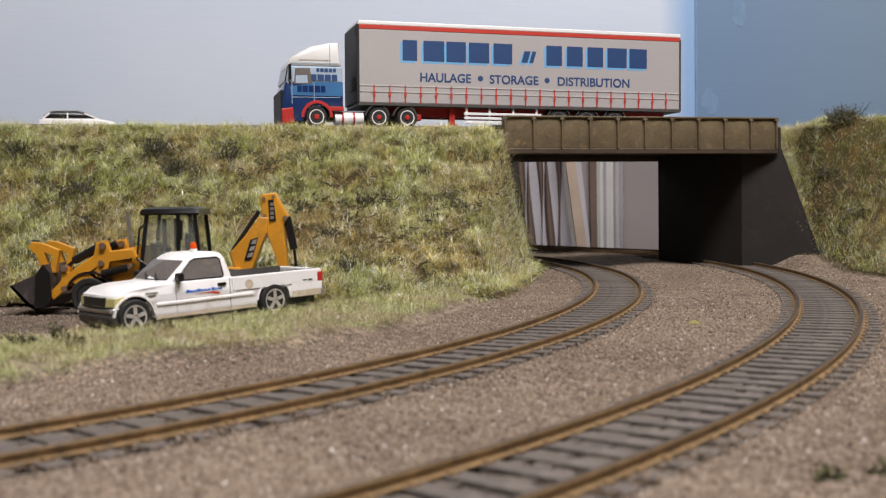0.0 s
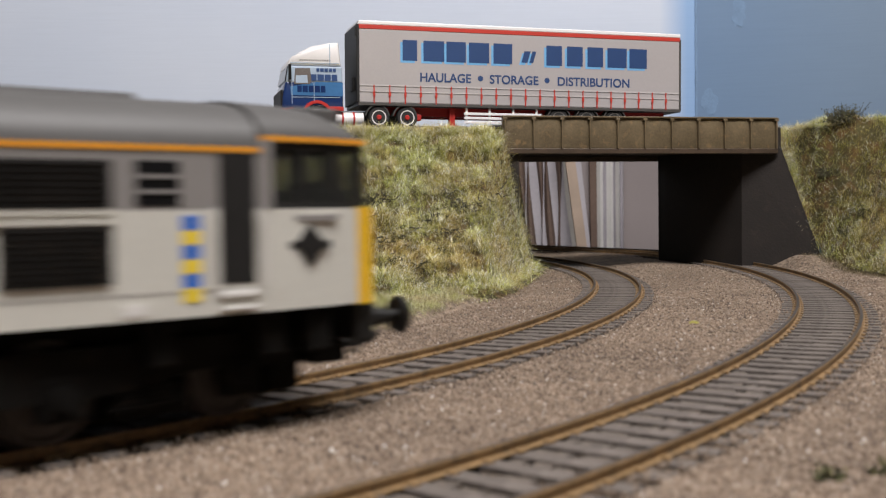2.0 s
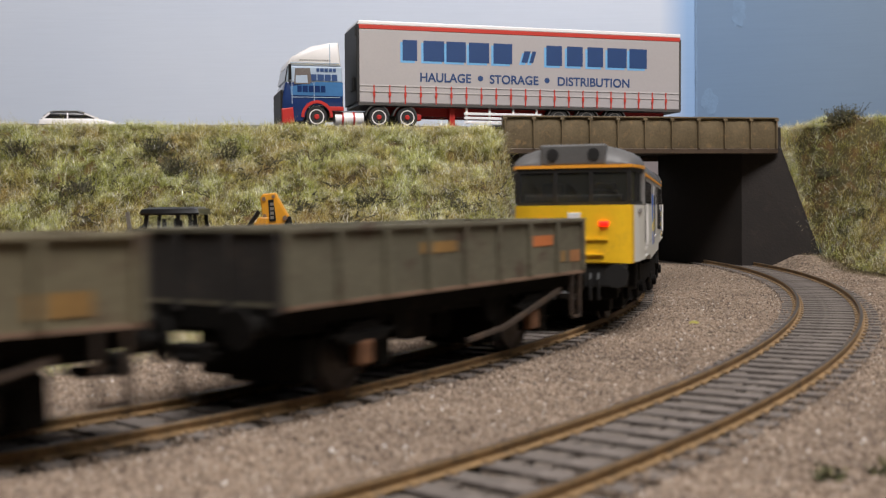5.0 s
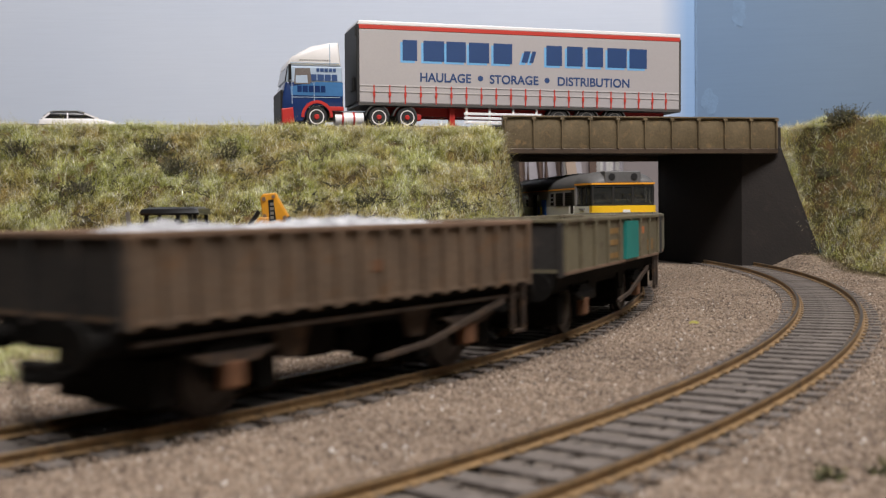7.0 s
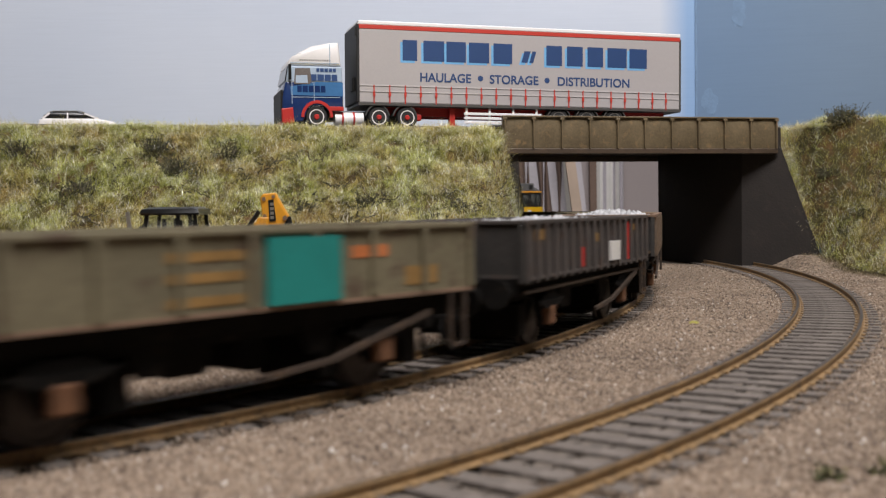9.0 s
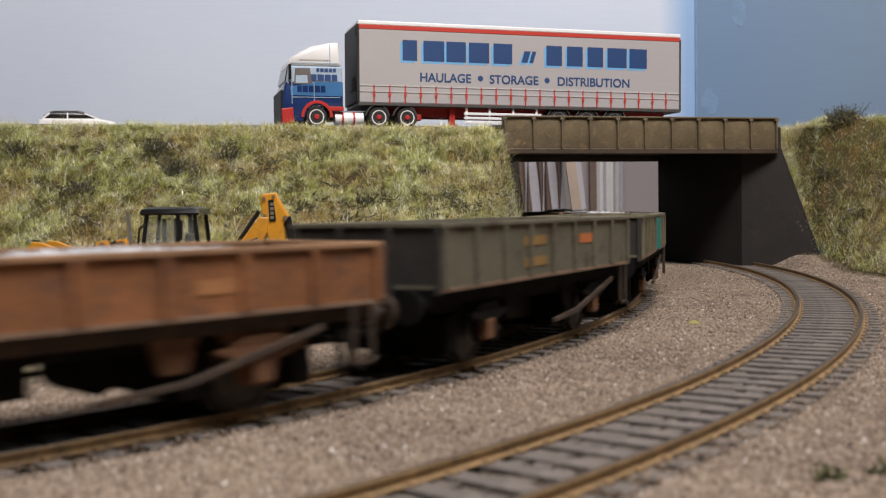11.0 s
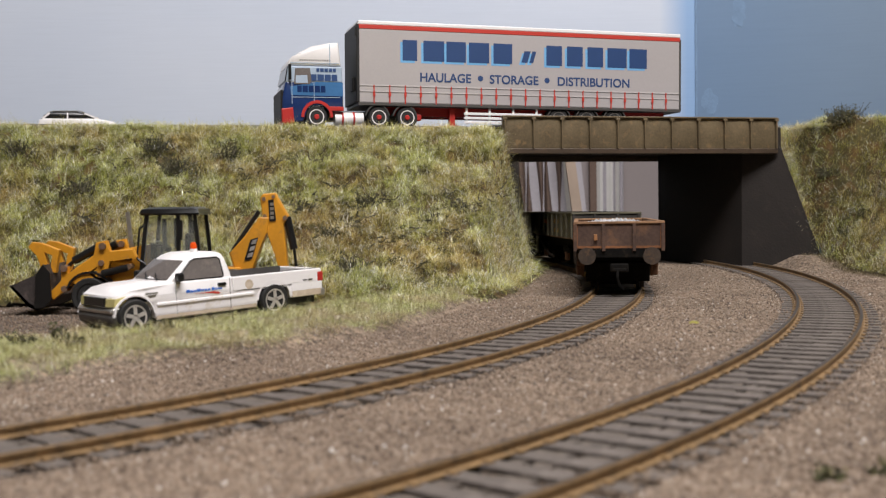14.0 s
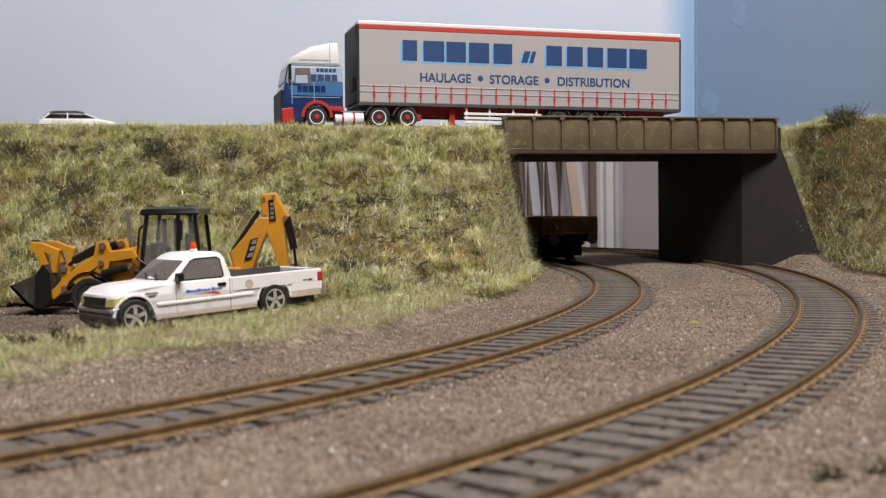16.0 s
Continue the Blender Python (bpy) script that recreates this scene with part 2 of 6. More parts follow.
def empty(name, label, category, x=0, y=0, z=0, rz=0, group="", kind=""):
    ob = new(name)
    ob.empty_display_size = 0.01
    ob.matrix_basis = pose(x * MM, y * MM, z * MM, 0, 0, rz)
    return tagged(ob, label, category, group, kind)


def raw(name, verts, faces, material, corners):
    """A large mesh from arrays: verts (n,3) in millimetres, faces (m,corners)."""
    me = bpy.data.meshes.new(name)
    me.vertices.add(len(verts))
    me.vertices.foreach_set("co", (np.asarray(verts, dtype=np.float32) * MM).ravel())
    me.loops.add(faces.size)
    me.loops.foreach_set("vertex_index", faces.astype(np.int32).ravel())
    me.polygons.add(len(faces))
    me.polygons.foreach_set("loop_start", np.arange(0, faces.size, corners, dtype=np.int32))
    me.update(calc_edges=True)
    me.materials.append(material)
    return new(name, me)


# ---- the two tracks: centre lines in plan, millimetres ----
STEP = 2.0


def track_line(x, y, heading, k0, k1, k2, before, radius, after):
    """Curve of slowly varying curvature for 620 mm, straight before it and an arc after it: arrays s, x, y, angle."""
    s = np.arange(-60.0, 560.1, STEP)
    q = s / 300.0 - 0.8
    k = (k0 + k1 * q + k2 * q * q) / 300.0
    a = np.concatenate([[0.0], np.cumsum((k[1:] + k[:-1]) / 2 * STEP)])
    i0 = int(np.argmin(abs(s)))
    a = a - a[i0] + heading
    n1, n2 = int(before / STEP), int(after / STEP)
    a = np.concatenate([np.full(n1, a[0]), a, a[-1] + np.arange(1, n2 + 1) * STEP / radius])
    s = -60.0 + (np.arange(len(a)) - n1) * STEP
    mid = (a[1:] + a[:-1]) / 2
    px = np.concatenate([[0.0], np.cumsum(np.cos(mid) * STEP)])
    py = np.concatenate([[0.0], np.cumsum(np.sin(mid) * STEP)])
    i0 = int(np.argmin(abs(s)))
    return s, px - px[i0] + x, py - py[i0] + y, a


INNER = track_line(-56.58, 148.476, 0.81541, 0.5195, -0.13328, 0.22771, 1500.0, 330.0, 1300.0)
OUTER = track_line(13.596, 132.569, 0.890838, 0.401587, -0.074724, 0.20909, 900.0, 420.0, 500.0)


def on_line(line, s):
    return float(np.interp(s, line[0], line[1])), float(np.interp(s, line[0], line[2])), float(np.interp(s, line[0], line[3]))


def line_distance(line, X, Y, lo, hi):
    m = (line[0] >= lo) & (line[0] <= hi)
    out = np.full(X.shape, 1e9)
    for px, py in zip(line[1][m][::3], line[2][m][::3]):
        out = np.minimum(out, (X - px) ** 2 + (Y - py) ** 2)
    return np.sqrt(out)


# ---- relief ----
BED = -2.4
ROAD_Z = 71.5
BANK_H = 71.0
RU = np.array([0.972, 0.235])   # along the road
RV = np.array([-0.235, 0.972])  # across it, away from the tracks


def smooth(t):
    t = np.clip(t, 0, 1)
    return t * t * (3 - 2 * t)


def wobble(X, Y, size, seed):
    """Smooth unevenness from a few crossed waves."""
    rng = np.random.RandomState(seed)
    out = np.zeros_like(X)
    for _ in range(7):
        th, ph, k = rng.uniform(0, 6.28), rng.uniform(0, 6.28), rng.uniform(0.6, 1.8) * 6.28 / size
        out += np.sin(k * (X * math.cos(th) + Y * math.sin(th)) + ph)
    return out / 7


def side_limit(Y):
    """X of the bank's foot on its track side."""
    return np.interp(Y, [300, 345, 372, 410, 460, 520, 580, 650, 900], [-120, -22, 8, 20, 30, 41, 49, 53, 53])


def left_bank(X, Y):
    q = RV[0] * X + RV[1] * Y
    foot = np.interp(X, [-400, -160, -100, -50, 20, 60], [420, 406, 392, 374, 366, 366]) + 6 * wobble(X, Y, 60, 3)
    front = (q - foot) / (508 - foot)
    h = BANK_H * (0.75 * np.clip(front, 0, 1) + 0.25 * smooth(front))
    steep = np.interp(Y, [340, 400, 470, 520, 900], [1.0, 1.6, 3.2, 6.0, 8.0])
    d = side_limit(Y) + 6.5 - X
    h = np.minimum(h, np.maximum(d - 7.5, 0) * steep + 0.55 * np.clip(d, 0, 8))
    rough = np.clip(h / 10, 0, 1) * np.clip((BANK_H + 3 - h) / 14, 0.25, 1)
    return np.maximum(h + rough * (4.8 * wobble(X, Y, 34, 5) + 4.6 * wobble(X, Y, 13, 6) + 2.6 * wobble(X, Y, 6, 7)), 0) + BED


def right_bank(X, Y):
    foot = np.interp(Y, [200, 380, 470, 556, 600, 800], [236, 212, 199, 196, 181, 181]) + 3 * wobble(X, Y, 45, 9)
    d = X - foot
    top = np.interp(X, [180, 200, 216, 240, 300], [70, 75, 77, 74, 70])
    h = np.minimum(top, np.maximum(d, 0) * np.interp(Y, [380, 480, 560, 580], [1.0, 1.2, 1.9, 4.0]))
    wing = 570.0 - (X - 158.8) * 0.305
    crest = np.interp(X, [158, 177, 196.5], [61, 61, 5])
    behind = (Y > wing + 4.5) & (X > 160)
    h = np.where((Y > wing - 6) & (X < 197) & ~behind, 0, h)
    h = np.where(behind & (X < 205), np.maximum(h, np.minimum(top, crest + 1 + 1.6 * (Y - wing - 4.5))), h)
    rough = np.clip(h / 8, 0, 1) * np.clip((X - 172) / 20, 0, 1)
    return np.maximum(h + rough * (3.2 * wobble(X, Y, 30, 15) + 2.6 * wobble(X, Y, 12, 16) + 1.4 * wobble(X, Y, 6, 17)), 0) + BED


def strip_mask(X, Y):
    """1 on the low grassed strip between the track and the yard."""
    edge = np.interp(X, [-200, -81, -64, -42, -13, 12], [120, 194, 226, 240, 286, 372])
    back = np.interp(X, [-200, -110, -96, -70, -45, 0], [205, 262, 282, 300, 345, 420])
    e = smooth((Y - edge + 3 * wobble(X, Y, 25, 21)) / 12)
    b = smooth((back - Y + 4 * wobble(X, Y, 30, 22)) / 14)
    return e * b * smooth((16 - X) / 10)


def yard_mask(X, Y):
    back = np.interp(X, [-200, -110, -96, -70, -45, 0], [205, 262, 282, 300, 345, 420])
    return smooth((Y - back + 6) / 12) * smooth((-15 - X) / 20)


def ground_z(X, Y):
    z = BED + 0.25 * wobble(X, Y, 18, 31) + 0.15 * wobble(X, Y, 6, 32)
    z = z + strip_mask(X, Y) * (2.6 + 1.2 * wobble(X, Y, 30, 33))
    z = z - 1.0 * yard_mask(X, Y)
    off = line_distance(OUTER, X, Y, 360, 660)
    heap = smooth(1 - np.abs(X - 182) / 40) * smooth((Y - 505) / 45) * smooth((off - 14) / 16)
    z = z + heap * (6.5 + 1.2 * wobble(X, Y, 20, 34))
    shoulder = smooth(1 - np.abs(X - 112) / 30) * smooth((Y - 500) / 60)
    return z + shoulder * 1.6 * smooth((off - 14) / 10)


def sheet(name, material, fn, x0, x1, y0, y1, step, keep=None):
    xs, ys = np.arange(x0, x1 + 0.1, step), np.arange(y0, y1 + 0.1, step)
    X, Y = np.meshgrid(xs, ys)
    Z = fn(X, Y)
    n, m = X.shape
    idx = np.arange(n * m).reshape(n, m)
    F = np.stack([idx[:-1, :-1], idx[:-1, 1:], idx[1:, 1:], idx[1:, :-1]], -1).reshape(-1, 4)
    if keep is not None:
        F = F[keep(X, Y, Z)[:-1, :-1].ravel()]
    ob = raw(name, np.stack([X, Y, Z], -1).reshape(-1, 3), F, material, 4)
    for p in ob.data.polygons:
        p.use_smooth = True
    return ob


def build_ground():
    xs = np.concatenate([np.linspace(-1800, -260, 12), np.arange(-250, 280, 2.5), np.linspace(300, 1500, 12)])
    ys = np.concatenate([np.linspace(-1300, 20, 12), np.arange(30, 720, 2.5), np.arange(725, 1000, 6)])
    X, Y = np.meshgrid(xs, ys)
    near = np.minimum(line_distance(INNER, X, Y, -90, 640), line_distance(OUTER, X, Y, -90, 640))
    Z = ground_z(X, Y) - 0.9 * smooth((14.6 - near) / 2.5)
    n, m = X.shape
    idx = np.arange(n * m).reshape(n, m)
    F = np.stack([idx[:-1, :-1], idx[:-1, 1:], idx[1:, 1:], idx[1:, :-1]], -1).reshape(-1, 4)
    F = F[((Y < 760 + np.maximum(148 - X, 0) * 1.75) | (X < 30))[:-1, :-1].ravel()]
    ob = raw("ground", np.stack([X, Y, Z], -1).reshape(-1, 3), F, GROUND, 4)
    tagged(ob, "brown granite-chip ballast spread over the whole baseboard", "ground", kind="structure")
    yard = sheet("yard_earth", DIRT, lambda X, Y: ground_z(X, Y) + 0.5 - 3.0 * (1 - smooth((Y - np.interp(X, [-200, -110, -96, -70, -45, 0], [205, 262, 282, 300, 345, 420]) + 12) / 10)), -330, 20, 200, 470, 3)
    tagged(yard, "dark brown earth yard under the parked machines", "yard", kind="structure")
    lb = sheet("embankment_west", TURF, left_bank, -420, 66, 330, 700, 3, lambda X, Y, Z: Z > BED + 0.25)
    tagged(lb, "tall grassy railway embankment carrying the road", "embankment", kind="structure")
    rb = sheet("embankment_east", TURF, right_bank, 160, 420, 360, 690, 2.5, lambda X, Y, Z: (Z > BED + 0.05) | (X > 205))
    tagged(rb, "steep grassy embankment beside the bridge wing wall", "embankment", kind="structure")


def blades(X, Y, Z, length, lean, width, rng):
    """Fibres of grass: one bent sliver of two faces each."""
    n = len(X)
    th = rng.uniform(0, 6.283, n)
    ln = length * rng.uniform(0.55, 1.25, n)
    le = np.minimum(lean * (0.25 + 1.35 * rng.uniform(0, 1, n) ** 0.8), 1.5) * ln
    dx, dy = np.cos(th), np.sin(th)
    sx, sy = -dy * width, dx * width
    base = np.stack([X, Y, Z - 0.4], -1)
    side = np.stack([sx, sy, 0 * sx], -1)
    bend = rng.uniform(0.25, 0.7, n)
    mid = base + np.stack([dx * le * bend + rng.normal(0, 0.45, n), dy * le * bend + rng.normal(0, 0.45, n), ln * (0.62 - 0.3 * np.clip(le / ln - 0.4, 0, 1))], -1)
    tip = base + np.stack([dx * le, dy * le, ln * (np.sqrt(np.clip(1 - (le / ln) ** 2 * 0.7, 0.02, 1)) + rng.uniform(-0.2, 0.12, n))], -1)
    V = np.stack([base - side, base + side, mid + side * 0.75, mid - side * 0.75, tip], 1).reshape(-1, 3)
    o = np.arange(n)[:, None] * 5
    F = np.concatenate([o + [0, 1, 2], o + [0, 2, 3], o + [3, 2, 4]], 0)
    return V, F


def build_grass():
    rng = np.random.RandomState(4)

    def patch(name, fn, x0, x1, y0, y1, n, test, length, lean, width, label, material=GRASS):
        m = n // 9
        cx, cy = rng.uniform(x0, x1, m), rng.uniform(y0, y1, m)
        pick = rng.randint(0, m, n)
        X, Y = cx[pick] + rng.normal(0, 0.8, n), cy[pick] + rng.normal(0, 0.8, n)
        Z = fn(X, Y)
        ok = test(X, Y, Z) & (wobble(X, Y, 11, 90) + 0.8 * wobble(X, Y, 27, 91) > rng.uniform(-1.3, -0.1, n))
        X, Y, Z = X[ok], Y[ok], Z[ok]
        tall = np.clip(1 + 0.9 * wobble(X, Y, 22, 77) + 0.7 * wobble(X, Y, 8, 78), 0.3, 2.2)
        V, F = blades(X, Y, Z, length * tall, lean, width, rng)
        return tagged(raw(name, V, F, material, 3), label, "grass", kind="stuff")

    patch("bank_grass", left_bank, -260, 62, 340, 560, 640000,
          lambda X, Y, Z: (Z > BED + 1.5) & ((RV[0] * X + RV[1] * Y) < 527) & (abs(X) < 0.46 * Y + 20),
          4.4, 1.55, 0.07, "olive and straw static grass fibres on the embankment slope")
    patch("loose_fibres", left_bank, -260, 60, 340, 560, 90000,
          lambda X, Y, Z: (Z > BED + 3) & ((RV[0] * X + RV[1] * Y) < 521) & (abs(X) < 0.46 * Y + 20),
          4.6, 2.2, 0.12, "tangled loose fibres on the embankment, whitened as painted glints", GLINT_FIBRE)
    patch("verge_grass", right_bank, 160, 300, 420, 620, 200000,
          lambda X, Y, Z: (Z > BED + 1.0) & (X < 0.46 * Y + 20), 4.4, 1.5, 0.07, "tufted static grass on the bank beside the wing wall")
    patch("loose_fibres", right_bank, 160, 300, 420, 620, 30000,
          lambda X, Y, Z: (Z > BED + 3) & (X < 0.46 * Y + 20), 5.0, 2.6, 0.10, "tangled loose fibres beside the wing wall, whitened as painted glints", GLINT_FIBRE)
    patch("strip_grass", ground_z, -150, 15, 120, 420, 360000,
          lambda X, Y, Z: (strip_mask(X, Y) > rng.uniform(0.25, 0.8, X.shape)) & (abs(X) < 0.46 * Y + 20), 2.8, 1.1, 0.035, "short pale green grass strip beside the track", STRIP)
    patch("foot_grass", ground_z, -30, 48, 330, 560, 26000,
          lambda X, Y, Z: (np.abs(side_limit(Y) - X + 1) < 6), 2.6, 1.0, 0.09, "thin dry grass along the bank's foot")


def build_far_verge():
    rng = np.random.RandomState(14)
    X, Y = rng.uniform(165, 232, 60000), rng.uniform(430, 575, 60000)
    foot = np.interp(Y, [200, 380, 470, 556, 600], [236, 212, 199, 196, 181])
    ok = (np.abs(foot - X) < 9 * rng.uniform(0, 1, len(X)) ** 0.6) & (line_distance(OUTER, X, Y, 200, 660) > 19)
    X, Y = X[ok], Y[ok]
    V, F = blades(X, Y, ground_z(X, Y), 2.6 * rng.uniform(0.5, 1.4, len(X)), 1.2, 0.06, rng)
    tagged(raw("verge_scrub", V, F, SCRUB, 3), "brown dead grass at the foot of the bank", "grass", kind="stuff")


def build_grains():
    rng = np.random.RandomState(8)
    n = 400000
    Y = 75 + 520 * rng.uniform(0, 1, n) ** 1.7
    X = rng.uniform(-1, 1, n) * (0.45 * Y + 8)
    d1, d2 = line_distance(INNER, X, Y, -90, 640), line_distance(OUTER, X, Y, -90, 640)
    near = np.minimum(d1, d2)
    ok = (strip_mask(X, Y) < 0.4) & (X > side_limit(Y)) & (X < 240)
    drift = wobble(X, Y, 9, 61) + 0.7 * wobble(X, Y, 4, 62)
    chance = np.where(near > 9.8, np.clip(0.62 + 1.5 * drift, 0.05, 1), 0.16 + 0.25 * np.clip(drift, 0, 1))
    ok &= (near > 13.4) | (rng.uniform(0, 1, n) < chance) & (abs(near - 8.5) > 1.3)
    yard = (X < -20) & (Y > np.interp(X, [-200, -110, -96, -70, -45, 0], [205, 262, 282, 300, 345, 420]))
    ok = ok | (yard & (left_bank(X, Y) < BED + 1) & (rng.uniform(0, 1, n) < 0.5))
    ok &= rng.uniform(0, 1, n) < np.clip(1.25 - Y / 650, 0.3, 1)
    X, Y, near = X[ok], Y[ok], near[ok]
    n = len(X)
    r = rng.uniform(0.17, 0.38, n) * np.where(rng.uniform(0, 1, n) < 0.04, 1.5, 1.0)
    r = np.where(near < 13.4, r * 0.75, r)
    Z = ground_z(X, Y) + r * 0.25 + np.where(near < 9.8, -0.2, np.where(near < 13.6, 0.55 * rng.uniform(0, 1, n), 0.0)) + np.where(yard[ok], 0.6, 0.0)
    octa = np.array([(1, 0, 0), (0, 1, 0), (-1, 0, 0), (0, -1, 0), (0, 0, 1), (0, 0, -1)], float)
    V = octa[None] * r[:, None, None] * rng.uniform(0.6, 1.25, (n, 6, 1))
    th = rng.uniform(0, 6.283, n)
    c, s = np.cos(th)[:, None], np.sin(th)[:, None]
    V = np.stack([V[..., 0] * c - V[..., 1] * s, V[..., 0] * s + V[..., 1] * c, V[..., 2] + V[..., 0] * 0.3], -1)
    V = V + np.stack([X, Y, Z], -1)[:, None, :]
    tri = np.array([(0, 1, 4), (1, 2, 4), (2, 3, 4), (3, 0, 4), (1, 0, 5), (2, 1, 5), (3, 2, 5), (0, 3, 5)])
    F = (np.arange(n)[:, None, None] * 6 + tri[None]).reshape(-1, 3)
    tagged(raw("ballast_chips", V.reshape(-1, 3), F, GRAIN, 3), "loose brown and grey granite ballast chips", "ballast", kind="stuff")


# ---- track ----
def rail_sweep(line, off, lo, hi, seg):
    prof = [(-0.9, -1.85), (0.9, -1.85), (0.9, -1.6), (0.3, -1.4), (0.3, -0.8), (0.5, -0.55), (0.5, -0.12), (0.4, 0.0), (-0.4, 0.0), (-0.5, -0.12), (-0.5, -0.55), (-0.3, -0.8), (-0.3, -1.4), (-0.9, -1.6)]
    rings = []
    for s in np.arange(lo, hi + 0.1, seg):
        x, y, a = on_line(line, s)
        n = (-math.sin(a), math.cos(a))
        rings.append([(x + n[0] * (off + p), y + n[1] * (off + p), z) for p, z in prof])
    return Mesh().rings(rings)


def build_track(line, lo, hi, label):
    tr = empty("railway_track", label, "track", group="tracks", kind="structure")
    for side in (8.7, -8.7):
        r = part("rail", rail_sweep(line, side, lo, hi, 5.0), RAIL, tr, "rust-coloured rail with a worn head")
        r.data.materials.append(RAILTOP)
        for p in r.data.polygons:
            if p.normal.z > 0.75 and p.center.z > -0.0002:
                p.material_index = 1
    one = part("sleeper", Mesh().box(-1.8, -13.6, -1.1, 1.8, 13.6, 0.0, 0.07), SLEEPER, tr)
    chair = part("rail_chair", Mesh().box(-0.8, -1.7, 0, 0.8, 1.7, 0.45, 0.1), RAIL, tr)
    s, first = -90.0, True
    rng = random.Random(5)
    while s < 640:
        x, y, a = on_line(line, s)
        m = pose(x * MM, y * MM, (-1.8 + rng.uniform(-0.07, 0.07)) * MM, 0, 0, math.degrees(a) + rng.uniform(-1.2, 1.2))
        if first:
            one.matrix_basis = m
        else:
            share(one, tr, m)
        if s < 420:
            for off in (8.7, -8.7):
                q = pose((x - math.sin(a) * off) * MM, (y + math.cos(a) * off) * MM, -1.79 * MM, 0, 0, math.degrees(a))
                if first:
                    chair.matrix_basis, first = q, False
                else:
                    share(chair, tr, q)
        first = False
        s += 7.2
    fill = Mesh()
    rg = random.Random(17)
    for k in range(101):
        x, y, a = on_line(line, -90.0 + 7.2 * (k + 0.5))
        u, nn = (math.cos(a), math.sin(a)), (-math.sin(a), math.cos(a))
        o = -7.6
        while o < 7.2:
            wide = min(rg.uniform(0.9, 3.4), 7.6 - o)
            if rg.random() < (0.86 if k < 20 else 0.86 - 0.04 * (k - 20) if k < 36 else 0.2):
                top = -1.9 - rg.uniform(0.0, 0.4)
                b0, b1 = -1.65 + rg.uniform(-0.25, 0.45), 1.35 - rg.uniform(-0.1, 0.55)
                quad = [(b0, o), (b1, o), (b1 + rg.uniform(-0.2, 0.2), o + wide), (b0 + rg.uniform(-0.2, 0.2), o + wide)]
                fill.rings([[(x + u[0] * i * q + nn[0] * j, y + u[1] * i * q + nn[1] * j, z) for i, j in quad] for z, q in ((-3.0, 1.0), (top - 0.15, 1.0), (top, 0.8))])
            o += wide + (rg.uniform(0.1, 0.5) if rg.random() < 0.3 else -0.05)
    tagged(part("ballast_infill", fill, INFILL, tr, "packed grey grit between the sleepers"), kind="stuff")
    # Dark underlay strip standing in for the shade in the sleeper gaps.
    bed = []
    for s in np.arange(-90, 640, 6.0):
        x, y, a = on_line(line, s)
        bed.append([(x - math.sin(a) * o, y + math.cos(a) * o, z) for o, z in ((-12.8, -3.6), (12.8, -3.6), (12.8, -2.75), (-12.8, -2.75))])
    part("gap_shade_strip", Mesh().rings(bed), GAP_SHADE, tr, "dark strip painting the shade between the sleepers")
    far = Mesh()
    for s in list(np.arange(lo, -95, 7.2)) + list(np.arange(645, hi, 7.2)):
        x, y, a = on_line(line, s)
        u, n = (math.cos(a), math.sin(a)), (-math.sin(a), math.cos(a))
        far.rings([[(x + u[0] * i + n[0] * j, y + u[1] * i + n[1] * j, z) for i, j in ((-1.75, -16), (1.75, -16), (1.75, 16), (-1.75, 16))] for z in (-2.9, -1.8)])
    tagged(part("far_sleepers", far, SLEEPER, tr), kind="stuff")
    return tr


# ---- bridge ----
def build_bridge():
    br = empty("road_bridge", "khaki plate-girder road bridge on dark abutments", "bridge", 30.4, 528.0, 0, 13.6)
    L = 149.5
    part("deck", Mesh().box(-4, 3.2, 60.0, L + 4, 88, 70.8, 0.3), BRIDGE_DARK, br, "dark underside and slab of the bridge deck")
    part("road_surface", Mesh().box(-4, 4, 70.8, L + 4, 87, ROAD_Z, 0.2), ROADM, br)
    for y0, y1, out in ((0.8, 3.2, -1), (88.0, 90.0, 1)):
        g = part("girder", Mesh().box(0, y0, 59.6, L, y1, 75.0), BRIDGE, br)
        part("top_flange", Mesh().box(-0.4, y0 - 1.3, 75.0, L + 0.4, y1 + 1.0, 75.8, 0.15), BRIDGE, g, "slim khaki capping flange")
        part("bottom_flange", Mesh().box(-0.2, y0 - 1.2, 57.0, L + 0.2, y1 + 0.6, 59.6, 0.3), FLANGE, g)
        if out < 0:
            for i in range(11):
                x = 0.7 + i * (L - 1.4) / 10
                part("stiffener", Mesh().prism([(x - 0.35, 59.6), (x + 0.35, 59.6), (x + 0.35, 75.0), (x - 0.35, 75.0)], 1, y0 - 1.7, y0 - 0.002), BRIDGE, g)
                part("stiffener_cap", Mesh().box(x - 1.1, y0 - 1.8, 73.7, x + 1.1, y0 - 0.01, 74.9, 0.12), BRIDGE, g)
            for i in range(10):
                x0, x1 = 1.4 + i * (L - 1.4) / 10, 0.0 + (i + 1) * (L - 1.4) / 10
                rows = []
                for k in range(7):
                    z = 60.0 + 14.6 * k / 6
                    bow = 1.0 * math.sin(math.pi * k / 6)
                    rows.append([(x0, y0 - 0.05, z), ((x0 + x1) / 2, y0 - 0.1 - bow, z), (x1, y0 - 0.05, z), (x1, y0 + 0.3, z), (x0, y0 + 0.3, z)])
                part("web_panel", Mesh().rings(rows), BRIDGE, g, smooth=True)
    return br


